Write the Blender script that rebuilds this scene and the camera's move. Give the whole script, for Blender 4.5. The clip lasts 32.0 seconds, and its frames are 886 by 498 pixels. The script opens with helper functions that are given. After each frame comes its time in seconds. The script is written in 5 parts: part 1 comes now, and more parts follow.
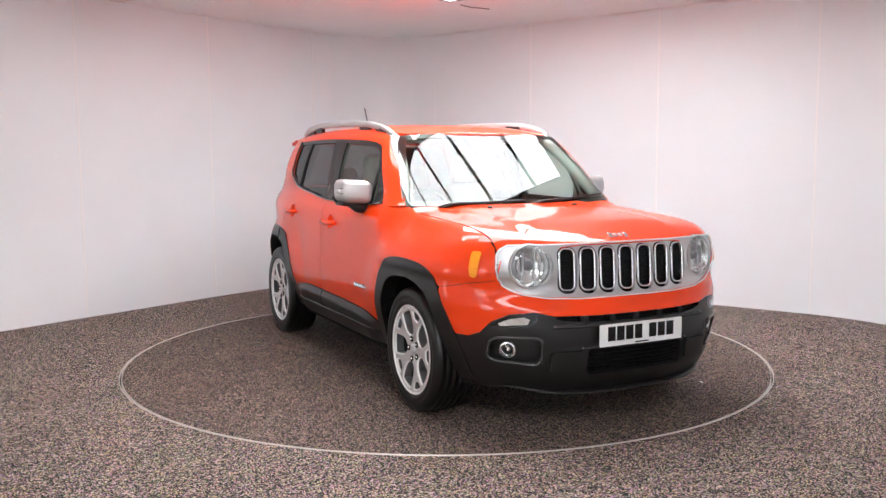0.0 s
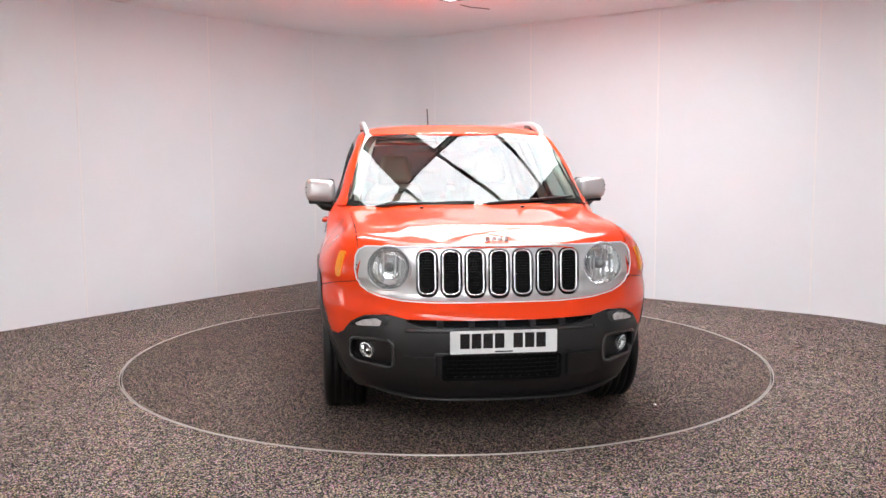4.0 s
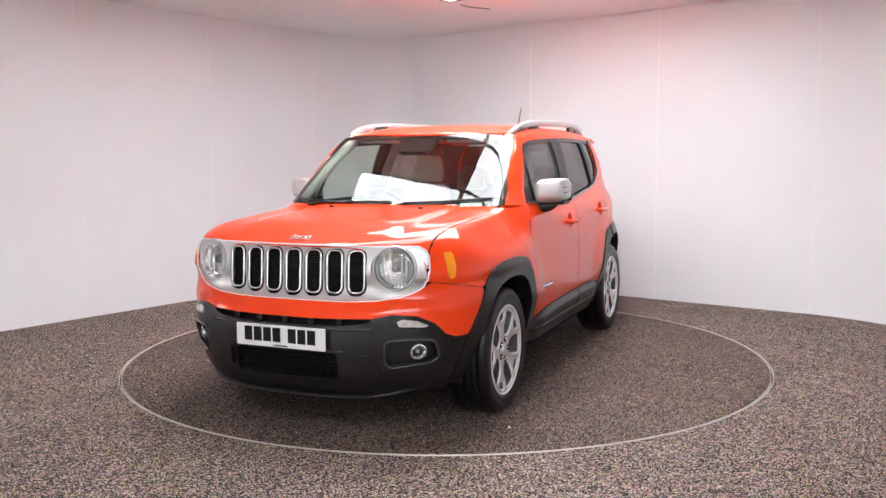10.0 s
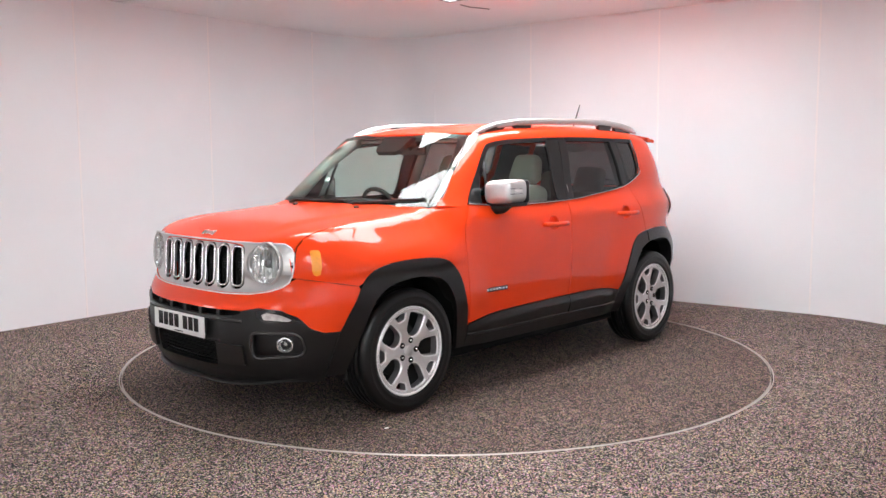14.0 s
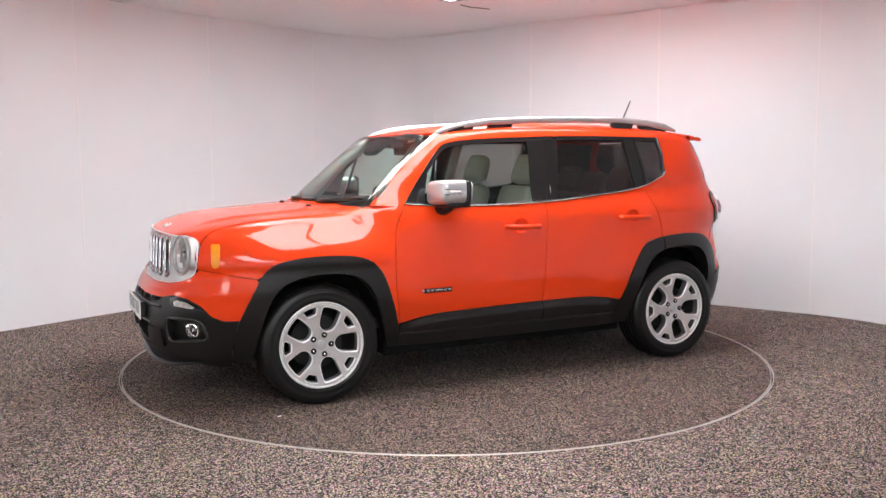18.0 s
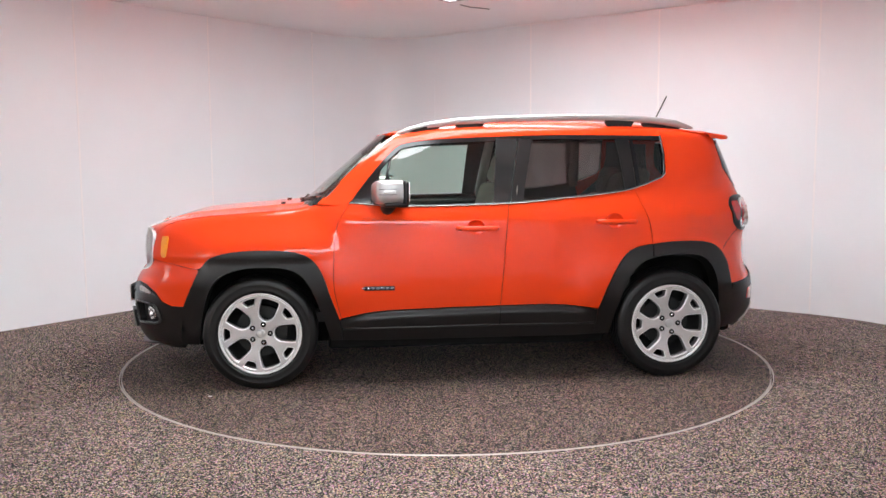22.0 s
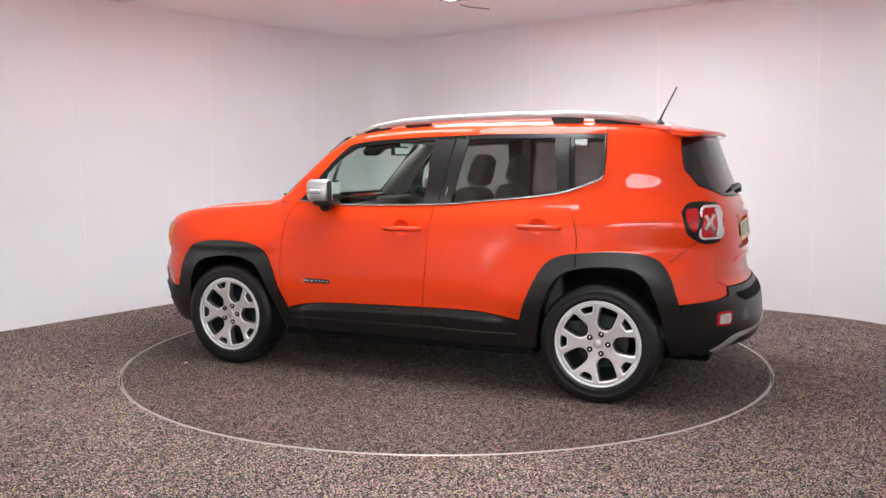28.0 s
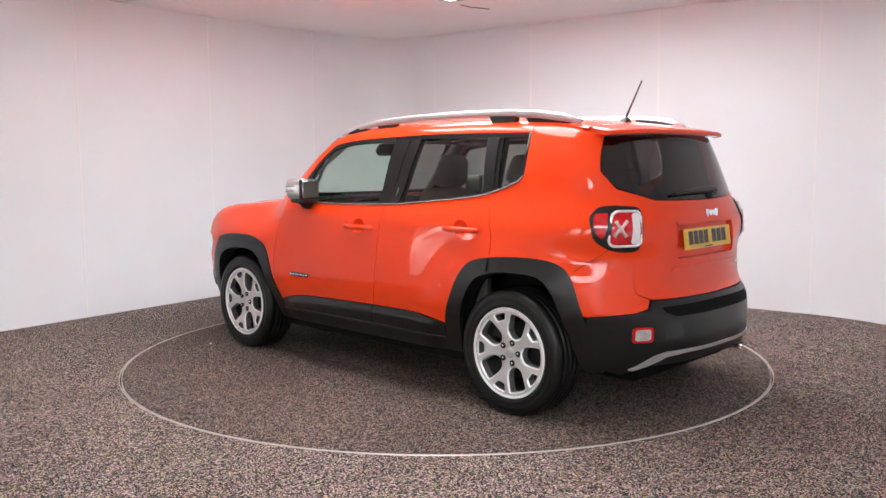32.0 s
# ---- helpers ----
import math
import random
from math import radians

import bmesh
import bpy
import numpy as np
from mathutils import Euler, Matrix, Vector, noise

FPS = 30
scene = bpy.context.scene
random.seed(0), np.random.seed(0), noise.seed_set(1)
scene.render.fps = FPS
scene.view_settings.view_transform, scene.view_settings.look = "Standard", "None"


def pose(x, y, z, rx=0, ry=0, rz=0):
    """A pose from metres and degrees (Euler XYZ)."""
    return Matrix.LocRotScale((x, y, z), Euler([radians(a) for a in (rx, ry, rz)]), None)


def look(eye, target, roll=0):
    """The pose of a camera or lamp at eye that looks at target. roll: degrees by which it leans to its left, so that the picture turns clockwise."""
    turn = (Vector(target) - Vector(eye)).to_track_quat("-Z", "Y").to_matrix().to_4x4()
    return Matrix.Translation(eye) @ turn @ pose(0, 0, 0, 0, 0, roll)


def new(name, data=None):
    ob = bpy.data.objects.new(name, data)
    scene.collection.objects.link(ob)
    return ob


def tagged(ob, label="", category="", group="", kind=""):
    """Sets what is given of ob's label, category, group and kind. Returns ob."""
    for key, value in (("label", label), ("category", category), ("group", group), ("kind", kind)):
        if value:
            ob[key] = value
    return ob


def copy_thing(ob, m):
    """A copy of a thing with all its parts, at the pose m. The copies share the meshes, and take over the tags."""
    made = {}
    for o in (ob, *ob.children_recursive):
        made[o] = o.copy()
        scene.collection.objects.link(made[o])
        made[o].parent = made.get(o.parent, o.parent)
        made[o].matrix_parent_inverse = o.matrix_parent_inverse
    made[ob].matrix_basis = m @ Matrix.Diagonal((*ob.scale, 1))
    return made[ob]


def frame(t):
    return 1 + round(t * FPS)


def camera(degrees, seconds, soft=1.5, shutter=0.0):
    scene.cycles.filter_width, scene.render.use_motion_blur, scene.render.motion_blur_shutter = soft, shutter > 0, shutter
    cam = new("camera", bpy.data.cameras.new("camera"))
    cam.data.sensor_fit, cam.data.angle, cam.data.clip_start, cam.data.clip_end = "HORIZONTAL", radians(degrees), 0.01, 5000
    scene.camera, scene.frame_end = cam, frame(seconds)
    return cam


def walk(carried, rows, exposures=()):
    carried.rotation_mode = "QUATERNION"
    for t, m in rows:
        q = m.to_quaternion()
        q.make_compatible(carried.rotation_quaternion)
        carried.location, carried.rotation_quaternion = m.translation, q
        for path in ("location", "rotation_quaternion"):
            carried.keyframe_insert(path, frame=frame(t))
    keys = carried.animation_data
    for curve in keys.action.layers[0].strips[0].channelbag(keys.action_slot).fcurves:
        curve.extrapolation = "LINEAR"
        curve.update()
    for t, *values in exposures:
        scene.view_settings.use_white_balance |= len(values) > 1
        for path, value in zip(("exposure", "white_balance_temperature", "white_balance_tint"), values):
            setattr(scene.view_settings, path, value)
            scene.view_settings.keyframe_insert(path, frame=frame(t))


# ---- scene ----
# The camera stands still on its tripod
cam = camera(53.99, 32.0, soft=1.5)
EYE = (0.0, -6.221, 1.398)
AIM = (EYE[0] - math.sin(radians(0.162)) * math.cos(radians(5.927)), EYE[1] + math.cos(radians(0.162)) * math.cos(radians(5.927)), EYE[2] - math.sin(radians(5.927)))
walk(cam, [(0.0, look(EYE, AIM, -0.30)), (32.0, look(EYE, AIM, -0.30))], [(0.0, 0.0), (32.0, 0.0)])

# Light: a closed studio under glowing ceiling panels; the world is only a dim grey beyond it
PANEL_GLOW = 12.9
CEIL = 2.82
world = bpy.data.worlds.new("world")
world.use_nodes = True
world.node_tree.nodes["Background"].inputs[0].default_value = (0.9, 0.95, 1.0, 1)
world.node_tree.nodes["Background"].inputs[1].default_value = 0.05
scene.world = world


# ---- materials ----
def surface(name, colour, rough=0.5, metal=0.0, coat=0.0, vary=0.0, scale=8.0, bump=0.0, bump_scale=200.0, rough_vary=0.0, spec=0.5, alpha=1.0):
    """A principled surface with a coarse tone variation, a fine relief and uneven gloss."""
    m = bpy.data.materials.new(name)
    m.use_nodes = True
    nt = m.node_tree
    b = nt.nodes["Principled BSDF"]
    b.inputs["Base Color"].default_value = (*colour, 1)
    b.inputs["Roughness"].default_value = rough
    b.inputs["Metallic"].default_value = metal
    b.inputs["Coat Weight"].default_value = coat
    b.inputs["Coat Roughness"].default_value = 0.03
    b.inputs["Specular IOR Level"].default_value = spec
    if not (vary or bump or rough_vary):
        return m
    co = nt.nodes.new("ShaderNodeTexCoord")
    if vary or rough_vary:
        n = nt.nodes.new("ShaderNodeTexNoise")
        n.inputs["Scale"].default_value = scale
        n.inputs["Detail"].default_value = 6
        nt.links.new(co.outputs["Object"], n.inputs["Vector"])
        if vary:
            r = nt.nodes.new("ShaderNodeValToRGB")
            r.color_ramp.elements[0].position, r.color_ramp.elements[1].position = 0.3, 0.7
            r.color_ramp.elements[0].color = (*[c * (1 - vary) for c in colour], 1)
            r.color_ramp.elements[1].color = (*[min(1, c * (1 + vary)) for c in colour], 1)
            nt.links.new(n.outputs["Fac"], r.inputs["Fac"])
            nt.links.new(r.outputs["Color"], b.inputs["Base Color"])
        if rough_vary:
            mr = nt.nodes.new("ShaderNodeMapRange")
            mr.inputs["To Min"].default_value, mr.inputs["To Max"].default_value = max(0, rough - rough_vary), rough + rough_vary
            nt.links.new(n.outputs["Fac"], mr.inputs["Value"])
            nt.links.new(mr.outputs["Result"], b.inputs["Roughness"])
    if bump:
        n2 = nt.nodes.new("ShaderNodeTexNoise")
        n2.inputs["Scale"].default_value = bump_scale
        n2.inputs["Detail"].default_value = 4
        nt.links.new(co.outputs["Object"], n2.inputs["Vector"])
        bp = nt.nodes.new("ShaderNodeBump")
        bp.inputs["Strength"].default_value = bump
        bp.inputs["Distance"].default_value = 0.002
        nt.links.new(n2.outputs["Fac"], bp.inputs["Height"])
        nt.links.new(bp.outputs["Normal"], b.inputs["Normal"])
    return m


def glowing(name, colour, strength):
    m = bpy.data.materials.new(name)
    m.use_nodes = True
    b = m.node_tree.nodes["Principled BSDF"]
    b.inputs["Base Color"].default_value = (*colour, 1)
    b.inputs["Emission Color"].default_value = (*colour, 1)
    b.inputs["Emission Strength"].default_value = strength
    return m


def clear(name, tint, rough=0.0, share=0.07):
    """Thin tinted glass: straight-through tint with a clear reflecting skin."""
    m = bpy.data.materials.new(name)
    m.use_nodes = True
    nt = m.node_tree
    nt.nodes.remove(nt.nodes["Principled BSDF"])
    tr = nt.nodes.new("ShaderNodeBsdfTransparent")
    tr.inputs[0].default_value = (*tint, 1)
    gl = nt.nodes.new("ShaderNodeBsdfGlossy")
    gl.inputs["Roughness"].default_value = rough
    lw = nt.nodes.new("ShaderNodeLayerWeight")
    lw.inputs["Blend"].default_value = 0.5
    pw = nt.nodes.new("ShaderNodeMath")
    pw.operation, pw.inputs[1].default_value = "POWER", 5.0
    nt.links.new(lw.outputs["Facing"], pw.inputs[0])
    fr = nt.nodes.new("ShaderNodeMath")
    fr.operation, fr.inputs[1].default_value, fr.inputs[2].default_value = "MULTIPLY_ADD", 0.93, share
    nt.links.new(pw.outputs[0], fr.inputs[0])
    mix = nt.nodes.new("ShaderNodeMixShader")
    nt.links.new(fr.outputs[0], mix.inputs[0])
    nt.links.new(tr.outputs[0], mix.inputs[1])
    nt.links.new(gl.outputs[0], mix.inputs[2])
    nt.links.new(mix.outputs[0], nt.nodes["Material Output"].inputs[0])
    return m


def speckle(name, dark, light, cell, hue):
    """Flecked carpet: small coloured flecks over a dark ground, in looser clumps, with larger worn patches."""
    m = bpy.data.materials.new(name)
    m.use_nodes = True
    nt = m.node_tree
    b = nt.nodes["Principled BSDF"]
    b.inputs["Roughness"].default_value = 0.75
    b.inputs["Specular IOR Level"].default_value = 0.25
    co = nt.nodes.new("ShaderNodeTexCoord")
    v = nt.nodes.new("ShaderNodeTexVoronoi")
    v.inputs["Scale"].default_value = 1 / cell
    nt.links.new(co.outputs["Object"], v.inputs["Vector"])
    sep = nt.nodes.new("ShaderNodeSeparateColor")
    nt.links.new(v.outputs["Color"], sep.inputs[0])
    clump = nt.nodes.new("ShaderNodeTexVoronoi")
    clump.inputs["Scale"].default_value = 1 / (2.6 * cell)
    nt.links.new(co.outputs["Object"], clump.inputs["Vector"])
    csep = nt.nodes.new("ShaderNodeSeparateColor")
    nt.links.new(clump.outputs["Color"], csep.inputs[0])
    both_sizes = nt.nodes.new("ShaderNodeMix")
    both_sizes.inputs[0].default_value = 0.12
    nt.links.new(sep.outputs[0], both_sizes.inputs[2])
    nt.links.new(csep.outputs[0], both_sizes.inputs[3])
    r = nt.nodes.new("ShaderNodeValToRGB")
    r.color_ramp.interpolation = "LINEAR"
    e = r.color_ramp.elements
    e[0].position, e[0].color = 0.0, (*dark, 1)
    e[1].position, e[1].color = 0.92, (*light, 1)
    for at, share in ((0.50, 0.02), (0.62, 0.25), (0.72, 0.62)):
        k = e.new(at)
        k.color = (*[(1 - share) * a + share * c for a, c in zip(dark, light)], 1)
    nt.links.new(both_sizes.outputs[0], r.inputs["Fac"])
    hs = nt.nodes.new("ShaderNodeMix")
    hs.data_type, hs.blend_type = "RGBA", "MULTIPLY"
    hs.inputs[0].default_value = hue
    nt.links.new(r.outputs["Color"], hs.inputs[6])
    vivid = nt.nodes.new("ShaderNodeMix")
    vivid.data_type, vivid.blend_type = "RGBA", "MIX"
    vivid.inputs[0].default_value = 0.3
    nt.links.new(v.outputs["Color"], vivid.inputs[6])
    vivid.inputs[7].default_value = (1.5, 1.4, 1.35, 1)
    nt.links.new(vivid.outputs[2], hs.inputs[7])
    n = nt.nodes.new("ShaderNodeTexNoise")
    n.inputs["Scale"].default_value, n.inputs["Detail"].default_value = 1.6, 5
    nt.links.new(co.outputs["Object"], n.inputs["Vector"])
    mr = nt.nodes.new("ShaderNodeMapRange")
    mr.inputs["From Min"].default_value, mr.inputs["From Max"].default_value = 0.3, 0.7
    mr.inputs["To Min"].default_value, mr.inputs["To Max"].default_value = 0.88, 1.10
    nt.links.new(n.outputs["Fac"], mr.inputs["Value"])
    sc = nt.nodes.new("ShaderNodeVectorMath")
    sc.operation = "SCALE"
    nt.links.new(hs.outputs[2], sc.inputs[0])
    nt.links.new(mr.outputs["Result"], sc.inputs["Scale"])
    nt.links.new(sc.outputs[0], b.inputs["Base Color"])
    bp = nt.nodes.new("ShaderNodeBump")
    bp.inputs["Strength"].default_value, bp.inputs["Distance"].default_value = 0.7, 0.003
    nt.links.new(sep.outputs[1], bp.inputs["Height"])
    nt.links.new(bp.outputs["Normal"], b.inputs["Normal"])
    return m


M_WALL = surface("wall_paint", (0.85, 0.865, 0.89), 0.45, vary=0.02, scale=1.2, bump=0.05, bump_scale=60)
M_CEIL = surface("ceiling_paint", (0.90, 0.90, 0.905), 0.6, vary=0.02, scale=1.0, bump=0.05, bump_scale=90)
M_STRIP = surface("joint_strip", (0.92, 0.90, 0.90), 0.35, vary=0.02, scale=5)
M_FLOOR = speckle("flecked_carpet", (0.007, 0.0068, 0.0064), (0.66, 0.645, 0.56), 0.0056, 0.95)
M_TABLE = speckle("flecked_turntable", (0.008, 0.0072, 0.0066), (0.43, 0.385, 0.325), 0.0056, 0.85)
M_EDGE = surface("edge_metal", (0.55, 0.51, 0.47), 0.4, metal=0.5, vary=0.1, scale=20)
M_RED = surface("orange_red_paint", (0.85, 0.053, 0.007), 0.4, coat=0.8, vary=0.015, scale=3, spec=0.05)
M_BLACK = surface("textured_black_plastic", (0.0062, 0.0054, 0.0056), 0.36, spec=0.48, vary=0.15, scale=6, bump=0.12, bump_scale=900, rough_vary=0.06)
M_SATIN = surface("satin_black_plastic", (0.035, 0.033, 0.034), 0.27, spec=0.5, vary=0.1, scale=8, bump=0.1, bump_scale=900)
M_GLOSSBLACK = surface("gloss_black", (0.010, 0.010, 0.011), 0.15, vary=0.1, scale=8)
M_DARK = surface("deep_black", (0.005, 0.005, 0.005), 0.8, vary=0.2, scale=10, spec=0.15)
M_RUBBER = surface("tyre_rubber", (0.0055, 0.005, 0.0052), 0.36, spec=0.36, vary=0.2, scale=14, bump=0.2, bump_scale=500, rough_vary=0.1)
M_SILVER = surface("satin_silver", (0.54, 0.53, 0.53), 0.30, metal=0.55, coat=0.3, vary=0.03, scale=10)
M_CHROME = surface("chrome", (0.86, 0.86, 0.87), 0.08, metal=1.0)
M_ALLOY = surface("machined_alloy", (0.86, 0.85, 0.85), 0.32, metal=0.25, coat=0.4, vary=0.04, scale=20)
M_ALLOYFACE = surface("silver_alloy_paint", (0.60, 0.575, 0.57), 0.33, metal=0.45, coat=0.3, vary=0.04, scale=20)
M_ALLOYDARK = surface("grey_alloy", (0.22, 0.215, 0.22), 0.35, metal=0.5, vary=0.08, scale=20)
M_BARREL = surface("wheel_barrel", (0.018, 0.018, 0.018), 0.5, metal=0.2, vary=0.1, scale=20)
M_WSGLASS = clear("windscreen_glass", (0.78, 0.88, 0.83), share=0.085)
M_GLASS = clear("side_glass", (0.74, 0.86, 0.80))
M_PRIVACY = clear("privacy_glass", (0.31, 0.285, 0.275))
M_BACKGLASS = clear("back_glass", (0.17, 0.155, 0.16), share=0.10)
M_REFLECT = surface("lamp_reflector", (0.90, 0.90, 0.90), 0.10, metal=0.85)
M_CROSS = surface("moulded_cross", (0.62, 0.45, 0.42), 0.2, coat=0.5, vary=0.05, scale=60)
M_CLEARLENS = surface("clear_bumper_lens", (0.58, 0.55, 0.54), 0.12, metal=0.3, coat=1.0, vary=0.25, scale=50)
M_LENS = clear("lamp_lens", (0.96, 0.97, 0.97))
M_AMBER = surface("amber_lens", (0.95, 0.31, 0.004), 0.4, coat=0.0, vary=0.08, scale=60)
M_REDLENS = surface("red_lens", (0.55, 0.008, 0.012), 0.10, coat=1.0, vary=0.2, scale=40)
M_WHITELENS = surface("white_lens", (0.82, 0.80, 0.80), 0.2, coat=0.6, vary=0.05, scale=60)
M_PLATE_F = surface("white_plate", (0.78, 0.78, 0.77), 0.35, coat=0.3, vary=0.02, scale=30)
M_PLATE_R = surface("yellow_plate", (0.80, 0.46, 0.02), 0.35, coat=0.3, vary=0.02, scale=30)
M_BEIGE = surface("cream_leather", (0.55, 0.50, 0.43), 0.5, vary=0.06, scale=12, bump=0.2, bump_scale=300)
M_REARSEAT = surface("dimmed_brown_leather", (0.13, 0.10, 0.085), 0.5, vary=0.08, scale=12, bump=0.2, bump_scale=300)
M_TRIM = surface("cabin_trim", (0.05, 0.047, 0.045), 0.6, vary=0.15, scale=10, bump=0.2, bump_scale=400)
M_LINING = surface("headlining", (0.50, 0.49, 0.46), 0.8, vary=0.04, scale=10, bump=0.1, bump_scale=300)
M_WOOD = surface("tan_trim", (0.30, 0.16, 0.09), 0.5, vary=0.2, scale=12)
# glow of the added tall panels, stronger towards the top
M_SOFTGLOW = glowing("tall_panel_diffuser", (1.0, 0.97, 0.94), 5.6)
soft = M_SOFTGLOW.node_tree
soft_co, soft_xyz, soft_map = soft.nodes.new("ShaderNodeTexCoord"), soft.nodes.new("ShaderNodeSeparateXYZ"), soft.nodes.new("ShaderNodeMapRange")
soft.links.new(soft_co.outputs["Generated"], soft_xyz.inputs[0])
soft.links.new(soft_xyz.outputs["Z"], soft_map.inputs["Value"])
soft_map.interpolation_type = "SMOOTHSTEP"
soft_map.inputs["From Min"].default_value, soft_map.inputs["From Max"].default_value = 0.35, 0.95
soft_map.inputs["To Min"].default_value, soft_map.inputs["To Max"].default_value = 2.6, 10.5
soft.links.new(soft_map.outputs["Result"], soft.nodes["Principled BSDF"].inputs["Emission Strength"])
M_DIFFUSER = glowing("panel_diffuser", (0.905, 0.965, 1.0), PANEL_GLOW)


# ---- building helpers ----
def part(name, bm, material, parent=None, label="", mats=()):
    """Links a bmesh as one mesh object under a thing or a part."""
    me = bpy.data.meshes.new(name)
    bm.verts.index_update()
    bm.faces.index_update()
    lay = bm.verts.layers.float_vector.get("nrm")
    turn = [v[lay].copy() for v in bm.verts] if lay else None
    bm.to_mesh(me)
    bm.free()
    if turn:
        loops = []
        for poly in me.polygons:
            for i in poly.vertices:
                loops.append(turn[i] if poly.use_smooth and turn[i].length > 0.5 else poly.normal.copy())
        me.normals_split_custom_set(loops)
    for m in (material, *mats):
        me.materials.append(m)
    ob = new(name, me)
    if parent:
        ob.parent = parent
    return tagged(ob, label)


def thing(name, label, category, group="", kind=""):
    return tagged(new(name), label, category, group, kind)


def box(bm, cx, cy, cz, sx, sy, sz, bevel=0.0, m=None, seg=2):
    g = bmesh.ops.create_cube(bm, size=1.0, matrix=(m or Matrix()) @ Matrix.Translation((cx, cy, cz)) @ Matrix.Diagonal((sx, sy, sz, 1)))
    if bevel:
        edges = list({e for v in g["verts"] for e in v.link_edges})
        r = bmesh.ops.bevel(bm, geom=edges, offset=bevel, segments=seg, affect="EDGES", profile=0.5)
        for f in r["faces"]:
            f.smooth = True
    return bm


def tube(bm, path, radius, sides=8, cap=True):
    """A round bar along a list of points; radius a number or one for each point."""
    pts = [Vector(p) for p in path]
    rings = []
    for i, p in enumerate(pts):
        d = (pts[min(i + 1, len(pts) - 1)] - pts[max(i - 1, 0)]).normalized()
        a = d.cross(Vector((0, 0, 1)) if abs(d.z) < 0.9 else Vector((1, 0, 0))).normalized()
        b = d.cross(a)
        r = radius[i] if isinstance(radius, (list, tuple)) else radius
        rings.append([bm.verts.new(p + r * (math.cos(2 * math.pi * k / sides) * a + math.sin(2 * math.pi * k / sides) * b)) for k in range(sides)])
    for r0, r1 in zip(rings, rings[1:]):
        for k in range(sides):
            bm.faces.new((r0[k], r0[(k + 1) % sides], r1[(k + 1) % sides], r1[k])).smooth = True
    if cap:
        bm.faces.new(rings[0][::-1])
        bm.faces.new(rings[-1])
    return bm


def lathe(bm, profile, m, n=48, closed=False, smooth=True):
    """Turns a profile of (radius, along) round the local z axis, placed by the matrix m."""
    rows = []
    for r, h in profile:
        if r < 1e-6:
            rows.append([bm.verts.new(m @ Vector((0, 0, h)))])
        else:
            rows.append([bm.verts.new(m @ Vector((r * math.cos(2 * math.pi * k / n), r * math.sin(2 * math.pi * k / n), h))) for k in range(n)])
    pairs = list(zip(rows, rows[1:])) + ([(rows[-1], rows[0])] if closed else [])
    for a, b in pairs:
        for k in range(n):
            q = (a[k % len(a)], a[(k + 1) % len(a)], b[(k + 1) % len(b)], b[k % len(b)])
            q = tuple(dict.fromkeys(q))
            if len(q) > 2:
                bm.faces.new(q).smooth = smooth
    return bm


def curve(*table):
    """A smooth curve (without kinks in its bend) through a few (input, value) pairs."""
    xs, ys = [a for a, _ in table], [b for _, b in table]
    n = len(xs)
    h = [xs[i + 1] - xs[i] for i in range(n - 1)]
    A, r = np.eye(n), np.zeros(n)
    for i in range(1, n - 1):
        A[i, i - 1], A[i, i], A[i, i + 1] = h[i - 1], 2 * (h[i - 1] + h[i]), h[i]
        r[i] = 6 * ((ys[i + 1] - ys[i]) / h[i] - (ys[i] - ys[i - 1]) / h[i - 1])
    k = [float(v) for v in np.linalg.solve(A, r)]

    def value(x):
        i = 0
        while i < n - 2 and x > xs[i + 1]:
            i += 1
        if x < xs[0] or x > xs[-1]:
            e = 0 if x < xs[0] else n - 1
            s = (ys[i + 1] - ys[i]) / h[i] + (-h[i] * (2 * k[i] + k[i + 1]) / 6 if e == 0 else h[i] * (k[i] + 2 * k[i + 1]) / 6)
            return ys[e] + s * (x - xs[e])
        a, b = xs[i + 1] - x, x - xs[i]
        return (k[i] * a ** 3 + k[i + 1] * b ** 3) / (6 * h[i]) + (ys[i] / h[i] - k[i] * h[i] / 6) * a + (ys[i + 1] / h[i] - k[i + 1] * h[i] / 6) * b

    return value


def ease(t):
    t = max(0.0, min(1.0, t))
    return t * t * (3 - 2 * t)


def bent(points, n=6):
    """A smooth open line through a few plane points."""
    p = [Vector(q) for q in points]
    p = [2 * p[0] - p[1]] + p + [2 * p[-1] - p[-2]]
    out = []
    for i in range(1, len(p) - 2):
        for k in range(n):
            t = k / n
            out.append(0.5 * ((2 * p[i]) + (p[i + 1] - p[i - 1]) * t + (2 * p[i - 1] - 5 * p[i] + 4 * p[i + 1] - p[i + 2]) * t * t + (3 * p[i] - p[i - 1] - 3 * p[i + 1] + p[i + 2]) * t ** 3))
    out.append(p[-2])
    return [tuple(q) for q in out]


def rounded(x0, y0, x1, y1, r, n=5):
    """The outline of a rectangle with round corners."""
    out = []
    for cx, cy, a in ((x1 - r, y1 - r, 0), (x0 + r, y1 - r, 90), (x0 + r, y0 + r, 180), (x1 - r, y0 + r, 270)):
        for k in range(n + 1):
            b = radians(a + 90 * k / n)
            out.append((cx + r * math.cos(b), cy + r * math.sin(b)))
    return out


